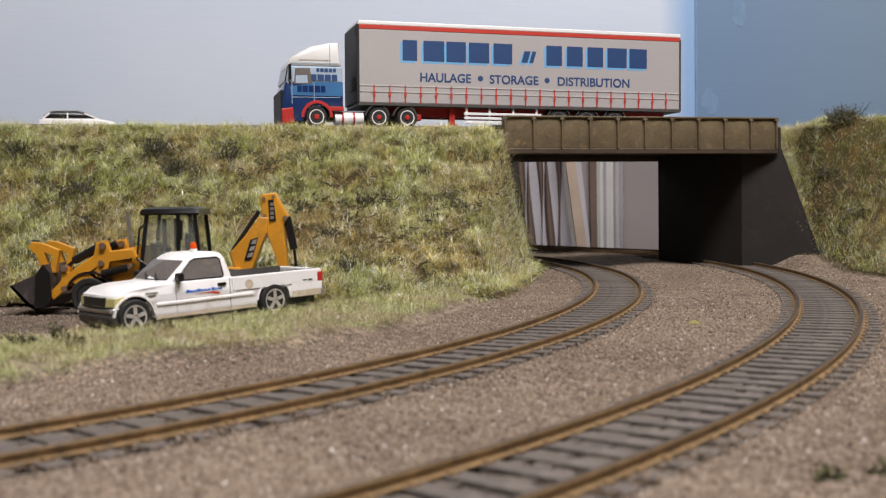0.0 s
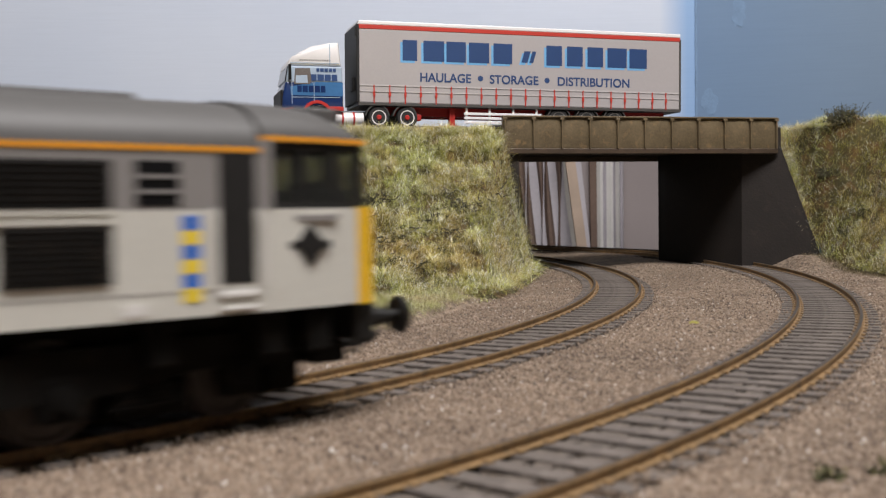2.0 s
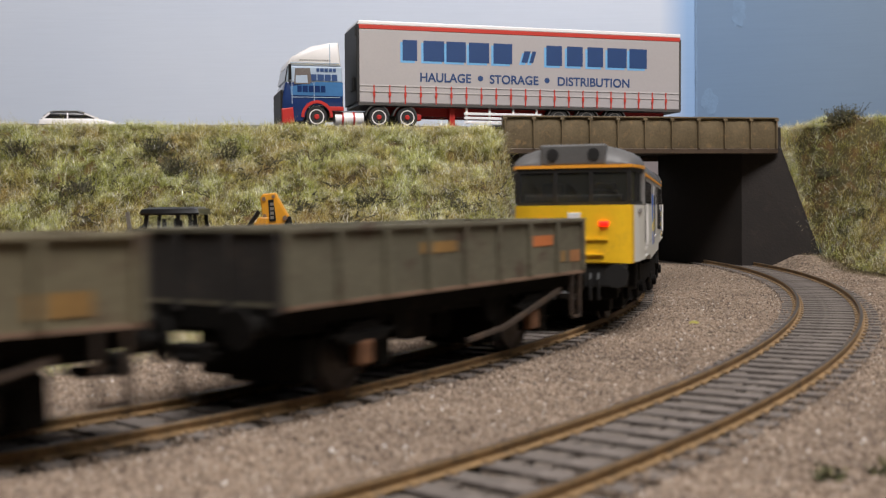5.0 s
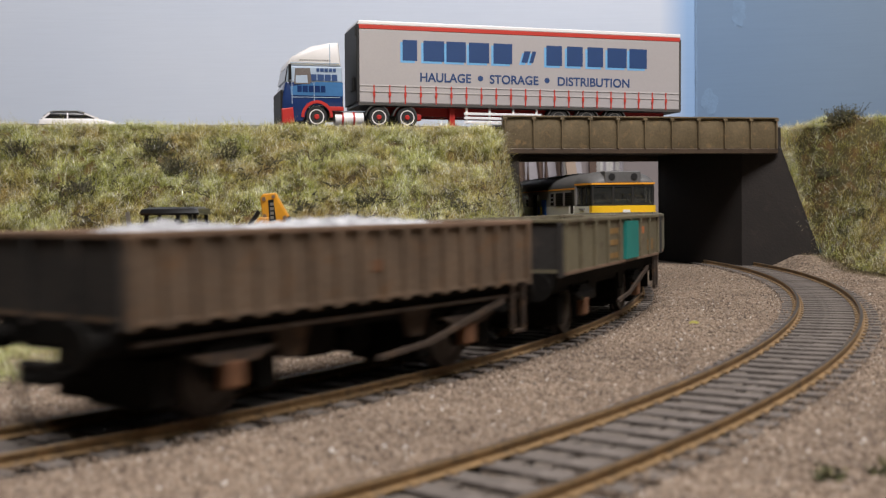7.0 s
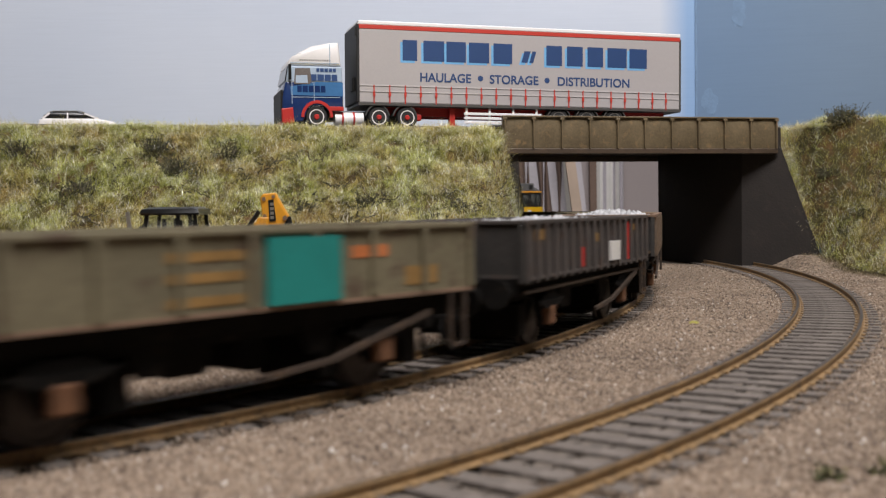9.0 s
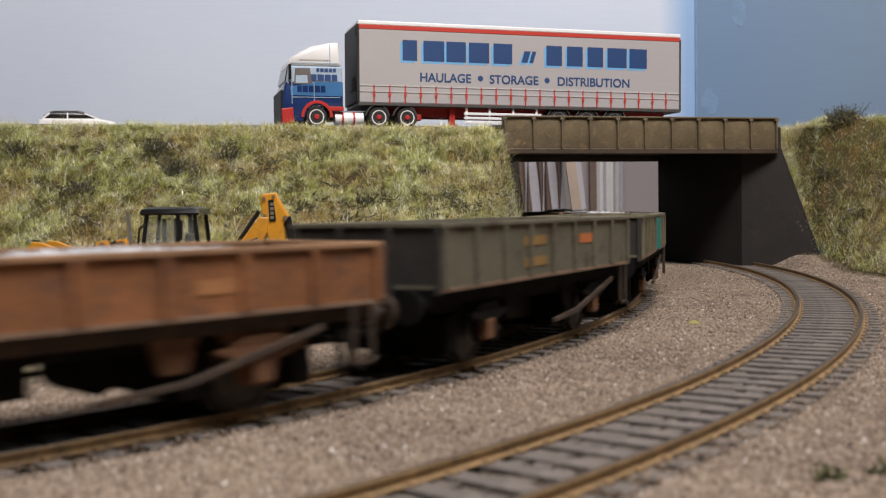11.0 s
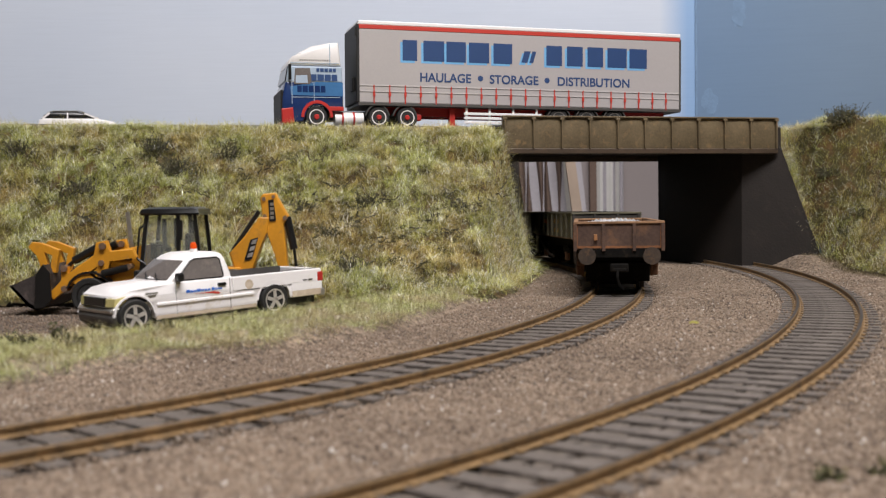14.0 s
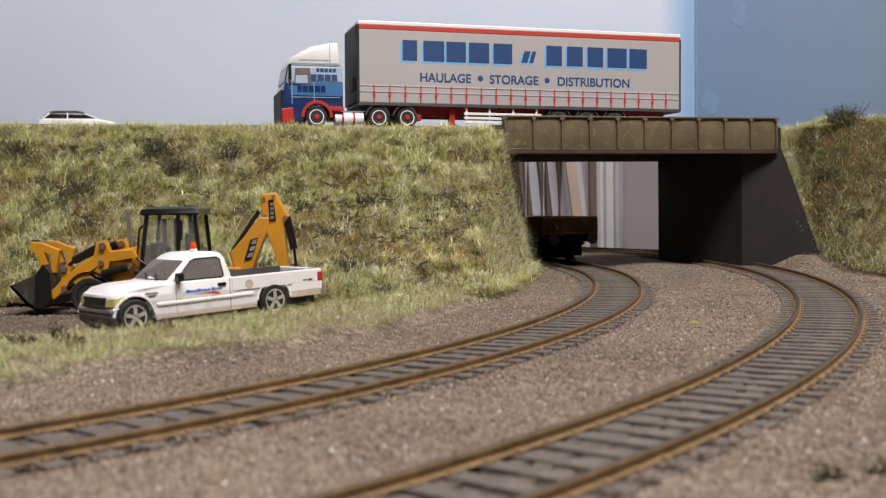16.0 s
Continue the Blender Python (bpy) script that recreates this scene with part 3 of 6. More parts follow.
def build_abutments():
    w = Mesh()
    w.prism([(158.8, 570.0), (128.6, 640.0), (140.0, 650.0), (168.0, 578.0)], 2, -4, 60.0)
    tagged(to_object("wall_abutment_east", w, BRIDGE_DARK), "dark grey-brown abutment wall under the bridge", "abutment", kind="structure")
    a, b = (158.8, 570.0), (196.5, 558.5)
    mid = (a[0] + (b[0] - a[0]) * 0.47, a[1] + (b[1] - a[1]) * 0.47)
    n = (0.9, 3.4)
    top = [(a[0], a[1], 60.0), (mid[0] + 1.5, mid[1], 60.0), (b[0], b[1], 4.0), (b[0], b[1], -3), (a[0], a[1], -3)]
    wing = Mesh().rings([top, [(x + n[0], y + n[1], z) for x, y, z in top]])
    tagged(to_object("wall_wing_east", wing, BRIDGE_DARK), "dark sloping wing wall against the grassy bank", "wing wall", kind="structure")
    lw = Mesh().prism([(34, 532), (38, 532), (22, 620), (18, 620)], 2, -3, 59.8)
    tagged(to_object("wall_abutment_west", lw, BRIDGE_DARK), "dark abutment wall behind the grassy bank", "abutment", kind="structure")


def build_road():
    rd = empty("road", "dark road along the top of the embankment", "road", 30.4, 528.0, 0, 13.6, kind="structure")
    part("carriageway", Mesh().box(-520, 15, 66, -4.05, 87, ROAD_Z, 0.2), ROADM, rd)
    part("carriageway", Mesh().box(154, 40, 62, 330, 87, 66.0, 0.2), ROADM, rd)


# ---- backdrop and room ----
def build_room():
    left = Mesh().box(-1100, 700, 65, 165.2, 706, 250)
    tagged(to_object("backdrop_sky_board", left, SKY_L), "pale blue-grey hand-painted sky board with brush marks", "backdrop", kind="structure")
    r = Mesh().prism([(165.6, 700.5), (470, 610), (472, 616), (167.0, 706.2)], 2, -3, 250)
    tagged(to_object("backdrop_sky_panel", r, SKY_R), "darker blue painted sky panel in the corner", "backdrop", kind="structure")
    tagged(to_object("board_seam", Mesh().box(164.9, 699.2, 64, 166.2, 700.2, 250), SKY_SPOT), "dark joint between the two sky boards", "seam", kind="structure")
    for cx, cz, w, h, seed in ((0.24, 153.5, 4.2, 9.5, 1), (0.075, 97.5, 5.0, 8.0, 2)):
        rng = random.Random(seed)
        d = Vector((304.4, -90.5)).normalized()
        x0 = Vector((165.6, 700.5)) + d * (cx * 112)
        pts = []
        for i in range(18):
            th = 2 * math.pi * i / 18
            k = 1 + rng.uniform(-0.18, 0.18)
            o = x0 + d * (w * k * math.cos(th))
            pts.append((o.x + d.y * 0.15, o.y - d.x * 0.15, cz + h * k * math.sin(th)))
        m = Mesh().rings([pts, [(a - d.y * 0.1, b + d.x * 0.1, c) for a, b, c in pts]])
        tagged(to_object("damp_patch", m, SKY_SPOT), "darker blue stain on the painted sky panel", "stain")
    # Dark strip added to deepen the shaded band at the board's back.
    strip = Mesh().prism([(35, 962), (160, 743), (163, 745), (38, 965)], 2, -12, -0.6)
    tagged(to_object("baseboard_edge", strip, EDGE_SHADE), "dark strip added along the shaded back of the baseboard", "board edge", kind="structure")
    tagged(to_object("floor", Mesh().box(-2200, -2000, -1010, 2200, 2200, -1000), FLOORM), "dark carpeted room floor", "floor", kind="structure")
    tagged(to_object("ceiling", Mesh().box(-2200, -2000, 1400, 2200, 2200, 1420), CEIL), "plain white room ceiling", "ceiling", kind="structure")
    for nm, b in (("wall_north", (-2200, 2000, -1000, 2200, 2020, 1400)), ("wall_south", (-2200, -1820, -1000, 2200, -1800, 1400)),
                  ("wall_west", (-2200, -1800, -1000, -2180, 2000, 1400)), ("wall_east", (2180, -1800, -1000, 2200, 2000, 1400))):
        tagged(to_object(nm, Mesh().box(*b), ROOMW), "plain cream painted room wall", "wall", kind="structure")


# ---- train materials ----
L_GREY = mat("light_grey_body_paint", (0.65, 0.635, 0.575), 0.45, var=0.05, scale=25.0, bump=0.05, wear=(0.54, 0.49, 0.42), amount=0.08)
M_GREY = mat("mid_grey_body_paint", (0.27, 0.255, 0.245), 0.45, var=0.06, scale=25.0, bump=0.05)
D_GREY = mat("dark_roof_grey", (0.10, 0.097, 0.094), 0.55, var=0.12, scale=25.0, bump=0.1)
ORANGE = mat("orange_stripe_paint", (0.80, 0.34, 0.03), 0.45, var=0.05, bump=0.0)
YELLOW = mat("warning_yellow_paint", (0.85, 0.50, 0.015), 0.42, var=0.06, scale=25.0, bump=0.05, wear=(0.55, 0.32, 0.03), amount=0.08)
BLACK = mat("black_frame_plastic", (0.007, 0.0065, 0.006), 0.6, var=0.2, bump=0.2)
SOOT = mat("sooty_underframe", (0.008, 0.007, 0.006), 0.85, var=0.3, scale=120.0, bump=0.4, wear=(0.03, 0.021, 0.014), amount=0.15)
for shader in SOOT.node_tree.nodes:
    if shader.type == "BSDF_PRINCIPLED":
        shader.inputs["Specular IOR Level"].default_value = 0.12
CABCREAM = mat("cream_cab_interior", (0.34, 0.30, 0.19), 0.6, var=0.08, bump=0.05)
DARKGLASS = mat("dark_window_glass", (0.012, 0.012, 0.013), 0.08, var=0.1, bump=0.0)
CABGLASS = glass_mat("cab_window_glass", (0.42, 0.43, 0.40), 0.02, 0.97)
BLUE = mat("sector_blue", (0.03, 0.15, 0.58), 0.5, var=0.05, bump=0.0)
SYELLOW = mat("sector_yellow", (0.86, 0.64, 0.04), 0.5, var=0.05, bump=0.0)
WHITE = mat("white_paint", (0.78, 0.76, 0.73), 0.4, var=0.04, bump=0.03)
RED = mat("red_paint", (0.45, 0.025, 0.02), 0.45, var=0.06, bump=0.03)
TAIL = glow_mat("red_tail_glow", (1.0, 0.012, 0.006), 2.2)
WHEELM = mat("dark_wheel_metal", (0.06, 0.05, 0.045), 0.5, 0.5, var=0.2, bump=0.1)
STONE = island_mat("pale_stone_load", [(0.0, (0.25, 0.25, 0.26)), (0.6, (0.42, 0.42, 0.43)), (1.0, (0.60, 0.60, 0.61))], 0.9)
OLIVE = mat("faded_olive_wagon_paint", (0.175, 0.15, 0.090), 0.7, var=0.2, scale=60.0, bump=0.3, wear=(0.085, 0.055, 0.035), amount=0.3)
OLIVE_D = mat("dark_olive_wagon_paint", (0.135, 0.122, 0.082), 0.7, var=0.2, scale=60.0, bump=0.3, wear=(0.07, 0.045, 0.03), amount=0.3)
BROWN = mat("dirty_brown_wagon_paint", (0.145, 0.098, 0.062), 0.75, var=0.25, scale=70.0, bump=0.3, wear=(0.15, 0.08, 0.035), amount=0.3)
CHAR = mat("charcoal_wagon_paint", (0.072, 0.06, 0.054), 0.7, var=0.2, scale=70.0, bump=0.3, wear=(0.085, 0.055, 0.04), amount=0.3)
RUST = mat("rusty_bauxite_wagon_paint", (0.285, 0.112, 0.040), 0.75, var=0.3, scale=70.0, bump=0.3, wear=(0.12, 0.06, 0.035), amount=0.35)
# Wagon ends: shade of the unlit side put into the colour, over patchy wear.
SHADED_END = mat("shaded_brown_wagon_end", (0.105, 0.058, 0.040), 0.8, var=0.3, scale=70.0, bump=0.3, wear=(0.16, 0.08, 0.04), amount=0.35)
SHADED_DARK_END = mat("shaded_dark_wagon_end", (0.04, 0.035, 0.031), 0.8, var=0.25, scale=70.0, bump=0.3, wear=(0.06, 0.045, 0.035), amount=0.3)
RIM = mat("worn_brown_rim", (0.20, 0.125, 0.08), 0.75, var=0.2, scale=80.0, bump=0.3)
RUSTRIM = mat("worn_tan_rim", (0.30, 0.165, 0.085), 0.75, var=0.25, scale=80.0, bump=0.3)
TEAL = mat("teal_patch_paint", (0.01, 0.23, 0.20), 0.6, var=0.1, bump=0.1)
OCHRE = mat("ochre_patch_paint", (0.29, 0.165, 0.05), 0.65, var=0.2, scale=120.0, bump=0.2)
FADED_BR = mat("faded_brown_mark", (0.36, 0.16, 0.06), 0.7, var=0.3, scale=150.0, bump=0.2)
FADED_OR = mat("faded_orange_patch", (0.55, 0.17, 0.05), 0.65, var=0.15, bump=0.1)
GRIMY = mat("grimy_brown_gear", (0.055, 0.036, 0.024), 0.8, var=0.3, scale=120.0, bump=0.3, wear=(0.12, 0.065, 0.03), amount=0.3)
RUSTBOX = mat("rusty_axlebox", (0.16, 0.07, 0.03), 0.75, var=0.25, scale=150.0, bump=0.3)


WHEELS = []


def wheel_mesh(r, w):
    return Mesh().lathe((0, -w / 2, 0), (0, 1, 0), [(0.9, -0.3), (r * 0.55, -0.1), (r * 0.62, 0.25), (r * 0.84, 0.3), (r * 0.88, 0.0), (r, 0.0), (r, w * 0.6), (r + 0.7, w * 0.7), (r + 0.7, w), (0.9, w)], 20)


def build_loco():
    lo = empty("diesel_locomotive", "grey diesel locomotive with yellow ends and orange stripe", "locomotive")

    def width(x):
        return float(np.interp(abs(x), [0, 86, 99, 106.8], [17.2, 17.2, 16.2, 14.5]))
    xs = [-106.8, -103, -99, -93, -86, -44, 0, 44, 86, 93, 99, 103, 106.8]

    def shell(z0, z1, grow=0.0, stations=xs):
        return Mesh().rings([[(x, -width(x) - grow, z0), (x, width(x) + grow, z0), (x, width(x) + grow, z1), (x, -width(x) - grow, z1)] for x in stations])
    body = part("lower_body", shell(16.2, 30.7), L_GREY, lo, "light grey lower body side")
    skirt = Mesh().prism([(-49, 16.3), (-43, 14.1), (34, 14.1), (42, 16.3)], 1, -17.2, 17.2)
    part("skirt", skirt, L_GREY, lo)
    part("seam", Mesh().box(-86, -17.26, 19.6, 86, 17.26, 19.75), M_GREY, body)
    part("upper_body", shell(30.72, 39.0, 0.0, [x for x in xs if abs(x) <= 86]), M_GREY, lo, "mid grey upper body side")

    # roof, with a higher rim over each cab
    def roof_ring(x, z0, top):
        w = width(x)
        return [(x, -w, z0)] + [(x, -w * math.cos(t), z0 + (top - z0) * math.sin(t) ** 0.8) for t in np.linspace(0.12, math.pi - 0.12, 13)] + [(x, w, z0)]
    rings = [roof_ring(x, 39.02, 46.8) for x in (-86, -60, -30, 0, 30, 60, 86)]
    part("roof", Mesh().rings(rings), D_GREY, lo, "dark grey curved roof", smooth=True)
    for x0, x1 in ((-58, -30), (-24, 6), (12, 44), (52, 72)):
        part("roof_hatch", Mesh().rings([[(x, y, z) for y, z in ((-8, 45.4), (8, 45.4), (7.5, 47.0), (-7.5, 47.0))] for x in (x0, x1)]), D_GREY, lo)
    for e in (1, -1):
        st = [e * x for x in (86.05, 93, 99, 103.5)]
        cab = part("cab", Mesh().rings([roof_ring(x, 40.6, t) for x, t in zip(st, (47.1, 47.0, 46.4, 44.6))] + [roof_ring(e * 105.3, 40.6, 42.0)]), D_GREY, lo, "dark grey domed cab roof", smooth=True)
        # window band: sill, head and posts round real openings, and the inside of the cab
        band = [e * x for x in (86.05, 93, 99, 103, 105.6)]
        for z0, z1 in ((30.72, 31.7), (39.2, 40.6)):
            part("window_band", Mesh().rings([[(x, -width(x) + 0.4, z0), (x, width(x) - 0.4, z0), (x, width(x) - 0.45, z1), (x, -width(x) + 0.45, z1)] for x in band]), BLACK, cab, "black cab window surround")
        part("bulkhead", Mesh().box(e * 86.1, -16.4, 31.7, e * 87.0, 16.4, 39.2), CABCREAM, cab, "pale cream cab back wall")
        part("control_desk", Mesh().box(e * 99.5, -12.5, 31.7, e * 104.6, 12.5, 33.6, 0.3).box(e * 99.0, -11.0, 33.6, e * 101.5, -3.0, 34.8, 0.3), BLACK, cab, "black control desk")
        part("cab_seat", Mesh().box(e * 90.5, -10.0, 31.7, e * 94.5, -4.0, 32.9, 0.3).box(e * 90.2, -10.0, 32.9, e * 91.4, -4.0, 36.8, 0.4).box(e * 90.5, 4.0, 31.7, e * 94.5, 10.0, 32.9, 0.3).box(e * 90.2, 4.0, 32.9, e * 91.4, 10.0, 36.8, 0.4), SOOT, cab, "dark cab seats")
        for s in (1, -1):
            part("side_post", Mesh().box(e * 86.1, s * 16.0, 30.75, e * 88.0, s * 17.25, 40.5, 0.1), M_GREY, cab)
            for x0, x1 in ((88.1, 93.2), (94.3, 99.0), (99.9, 103.9)):
                pane = part("side_window", Mesh().rings([[(e * x, s * (width(x) - 0.8), z) for z in (31.7, 39.2)] + [(e * x, s * (width(x) - 0.65), z) for z in (39.2, 31.7)] for x in (x0, x1)]), CABGLASS, cab, "clear cab side window")
                pane.visible_shadow = False
            for k in (93.2, 99.0, 103.9):
                part("window_post", Mesh().box(e * k, s * (width(k + 0.5) - 1.1), 31.6, e * (k + 1.0), s * (width(k + 0.5) - 0.35), 39.3), BLACK, cab)
        for y0, y1 in ((-13.6, -5.0), (-4.1, 4.1), (5.0, 13.6)):
            pane = part("windscreen", Mesh().box(e * 105.2, y0, 31.7, e * 105.4, y1, 39.2), CABGLASS, cab, "clear windscreen pane")
            pane.visible_shadow = False
            part("wiper", Mesh().bar((e * 105.6, y0 + 1.2, 32.0), (e * 105.6, y0 + 5.2, 36.6), 0.25, 0.3), BLACK, cab)
        for y in (-4.55, 4.55):
            part("window_post", Mesh().box(e * 104.8, y - 0.55, 31.6, e * 105.7, y + 0.55, 39.3), BLACK, cab)
        for y in (-14.0, 14.0):
            part("window_post", Mesh().box(e * 104.4, y - 0.55, 31.6, e * 105.6, y + 0.45, 39.3), BLACK, cab)
        part("headcode_box", Mesh().box(e * 97.0, -8.4, 41.0, e * 105.5, 8.4, 46.4, 0.5), D_GREY, cab, "dark grey headcode box over the windscreens")
        for y in (-5.2, 5.2):
            part("marker_disc", Mesh().cyl((e * 105.3, y, 43.8), (e * 105.75, y, 43.8), 1.55, n=16), BLACK, cab)
        nose = [e * x for x in (104.0, 106.9, 108.3, 108.9)]
        wid = (width(104.0) + 0.12, 14.75, 12.6, 10.0)
        yel = part("yellow_front", Mesh().rings([[(x, -w, z0), (x, w, z0), (x, w, 30.85), (x, -w, 30.85)] for x, w, z0 in zip(nose, wid, (16.0, 16.0, 16.2, 16.4))]), YELLOW, lo, "warning-yellow cab front", smooth=True)
        part("front_fitting", Mesh().box(e * 108.9, 3.0, 20.5, e * 109.9, 6.6, 25.5, 0.4).box(e * 108.9, -9.0, 22.0, e * 109.3, -3.2, 22.5).box(e * 108.9, -8, 18.2, e * 109.4, 8, 18.6), YELLOW, yel)
        part("number_panel", Mesh().box(e * 108.85, -2.2, 26.4, e * 109.15, 1.2, 29.0, 0.1), WHITE, yel, "small white panel")
        for y in (-8.0, 8.0):
            part("tail_lamp", Mesh().box(min(e * 108.3, e * 109.6), y - 1.25, 25.6, max(e * 108.3, e * 109.6), y + 1.25, 26.8, 0.3), TAIL if e < 0 else WHITE, yel, "glowing red tail lamp" if e < 0 else "unlit white marker lamp")
        part("orange_band", Mesh().rings([[(x, -width(x) - 0.12, 40.3), (x, width(x) + 0.12, 40.3), (x, width(x) + 0.12, 41.1), (x, -width(x) - 0.12, 41.1)] for x in [e * k for k in (86.3, 93, 99, 103, 105.9)]]), ORANGE, cab, "thin orange stripe round the cab")
        part("buffer_beam", Mesh().box(e * 104.5, -13.5, 10.2, e * 108.2, 13.5, 16.1, 0.3), BLACK, lo)
        for y in (-11.4, 11.4):
            part("buffer", Mesh().cyl((e * 108, y, 13.4), (e * 111, y, 13.4), 1.5, n=12).cyl((e * 111, y, 13.4), (e * 114.2, y, 13.4), 0.9, n=10).cyl((e * 114, y, 13.4), (e * 114.9, y, 13.4), 3.0, n=18), BLACK, lo, smooth=True)
        part("end_valance", Mesh().box(e * 98.0, -11.0, 6.8, e * 104.6, 11.0, 10.4, 0.6), SOOT, lo)
        part("coupling", Mesh().bar((e * 105, 0, 8.0), (e * 115, 0, 8.0), 2.4, 1.0).bar((e * 115, 0, 8.2), (e * 117, 0, 9.6), 5.0, 0.8), BLACK, lo)
        for y in (-6.5, -4.5, 4.5, 6.5):
            part("brake_hose", Mesh().tube([(e * 108.3, y, 13.5), (e * 109.8, y, 12.0), (e * 109.6, y * 1.02, 7.0)], 0.4), BLACK, lo)
    for s in (1, -1):
        w = s * 17.2
        part("orange_band", Mesh().box(-86, w - s * 0.2, 38.6, 86, w + s * 0.16, 39.35), ORANGE, lo, "thin orange stripe along the roof edge")

        def flat(name, x0, x1, z0, z1, m, d=0.14, label="", parent=body):
            return part(name, Mesh().box(x0, w - s * 0.3, z0, x1, w + s * d, z1), m, parent, label)

        def louvre(x0, x1, z0, z1, slats, label="louvred black grille"):
            g = flat("grille", x0, x1, z0, z1, BLACK, 0.08, label)
            for k in range(slats):
                z = z0 + (k + 0.5) * (z1 - z0) / slats
                part("slat", Mesh().prism([(w, z - 0.22), (w + s * 0.42, z - 0.3), (w + s * 0.42, z - 0.1), (w, z + 0.25)], 0, x0 + 0.3, x1 - 0.3), SOOT, g)
        for x0, x1 in ((-82.5, -69), (-64.2, -51)):
            louvre(x0, x1, 31.1, 37.4, 7)
        for x0, x1 in ((-46.2, -40), (11.5, 17.8), (67.6, 73.8)):
            flat("window", x0, x1, 31.2, 37.2, DARKGLASS, 0.1, "dark body-side window with grey bars")
            for z in (32.9, 34.9):
                flat("window_bar", x0 + 0.2, x1 - 0.2, z, z + 0.5, M_GREY, 0.3)
        flat("doorway", -8.6, -0.6, 20.8, 37.4, BLACK, 0.1, "recessed black side door")
        part("door_sill", Mesh().box(-9.0, w, 20.0, -0.2, w + s * 0.5, 20.7, 0.1), WHITE, body)
        flat("notice", -13.4, -9.6, 34.0, 37.2, WHITE, 0.16, "small white notice with red border")
        louvre(28, 44.6, 21.7, 37.5, 16, "tall louvred black radiator grille")
        louvre(49, 64.4, 31.0, 37.2, 7)
        louvre(50, 64.4, 21.2, 28.8, 9)
        part("grille_frame", Mesh().box(48.6, w, 30.2, 64.8, w + s * 0.3, 30.9).box(48.6, w, 29.0, 64.8, w + s * 0.3, 29.6), L_GREY, body)
        # blue and yellow sector flash
        flat("blue_square", -29.8, -19.4, 25.2, 34.3, BLUE, 0.12)
        cells = {(1, 0): 0, (0, 1): 0, (2, 1): 0, (1, 2): 0, (2, 0): 1, (0, 2): 1, (1, 1): 1, (2, 2): 1}
        for (i, j), b in cells.items():
            x0, z1 = -25.8 + i * 4.8, 30.9 - j * 4.3
            flat("checker_square", x0, x0 + 4.8, z1 - 4.3, z1, BLUE if b else SYELLOW, 0.16 + 0.004 * i)
        for k in range(6):
            z = 29.9 - k * 1.95
            flat("checker_square", 74.0, 76.6, z - 1.95, z, SYELLOW if k % 2 else BLUE, 0.13)
        flat("notice", 65.6, 68.6, 16.9, 18.4, WHITE, 0.14, "small white and red label")
        for e in (1, -1):
            part("cab_door", Mesh().box(e * 79.6, w - s * 0.4, 20.4, e * 85.2, w + s * 0.1, 38.4), BLACK, body, "black cab doorway")
            part("handrail", Mesh().cyl((e * 78.6, w + s * 0.5, 20), (e * 78.6, w + s * 0.5, 31), 0.22, n=6).cyl((e * 86.3, w + s * 0.5, 20), (e * 86.3, w + s * 0.5, 31), 0.22, n=6), WHITE, body)
            part("door_step", Mesh().box(e * 79.2, w, 18.6, e * 85.4, w + s * 0.5, 19.4, 0.1).box(e * 79.4, w, 16.8, e * 85.2, w + s * 0.5, 17.3, 0.1), WHITE, body)
            d = Mesh().prism([(e * 94.5, 28.6), (e * 97.2, 25.4), (e * 94.5, 22.2), (e * 91.8, 25.4)], 1, s * (width(94.5) - 0.2), s * (width(94.5) + 0.35))
            if e > 0:
                part("depot_badge", d.box(e * 91.0, s * 16, 24.8, e * 98.0, s * (width(94.5) + 0.3), 26.0), BLACK, body, "black diamond depot badge")
            part("number_strip", Mesh().box(e * 92.0, s * 15.8, 28.9, e * 99.5, s * (width(95) + 0.28), 29.8), M_GREY, body)
    part("underframe", Mesh().box(-100, -9.5, 9.5, 100, 9.5, 16.15), SOOT, lo)
    for k in (-96, -88, -72, -42, -31, 29, 40, 70, 87, 95):
        part("pipe_run", Mesh().box(k, -15.2, 9.5, k + 4, 15.2, 15.5, 0.4), SOOT, lo)
    part("fuel_tank", Mesh().box(-26, -14.5, 4.0, 24, 14.5, 14.0, 1.5), SOOT, lo, "black fuel tank")
    part("battery_box", Mesh().box(-22, -16.2, 9.0, -6, 16.2, 13.8, 0.6), SOOT, lo)
    part("battery_box", Mesh().box(2, -16.0, 6.0, 18, 16.0, 13.5, 0.8), SOOT, lo)
    bogies = []
    for e in (1, -1):
        bg = empty("bogie", "", "", e * 56.8, 0, 0)
        bg.parent = lo
        for s in (1, -1):
            y = s * 13.2
            f = Mesh().prism([(-39, 9.5), (-36, 12.8), (36, 12.8), (39, 9.5), (36, 7.2), (20, 8.2), (8, 6.4), (-8, 6.4), (-20, 8.2), (-36, 7.2)], 1, y - 0.9, y + 0.9)
            for k in (-28, 0, 28):
                f.box(k - 3.2, y - 1.2, 3.6, k + 3.2, y + 1.8, 9.6, 0.5)
                f.cyl((k, y + s * 1.2, 6.9), (k, y + s * 2.4, 6.9), 1.6, n=12)
            for k in (-15, 13):
                for i in range(5):
                    f.box(k - 6 + i * 0.8, y - 0.8, 4.0 + i * 0.75, k + 6 - i * 0.8, y + 1.3, 4.5 + i * 0.75)
            part("side_frame", f, SOOT, bg, "black bogie side frame with springs")
        for k in (-28, 0, 28):
            for s in (1, -1):
                wh = part("wheel", wheel_mesh(7.0, 2.6), WHEELM, bg, smooth=True)
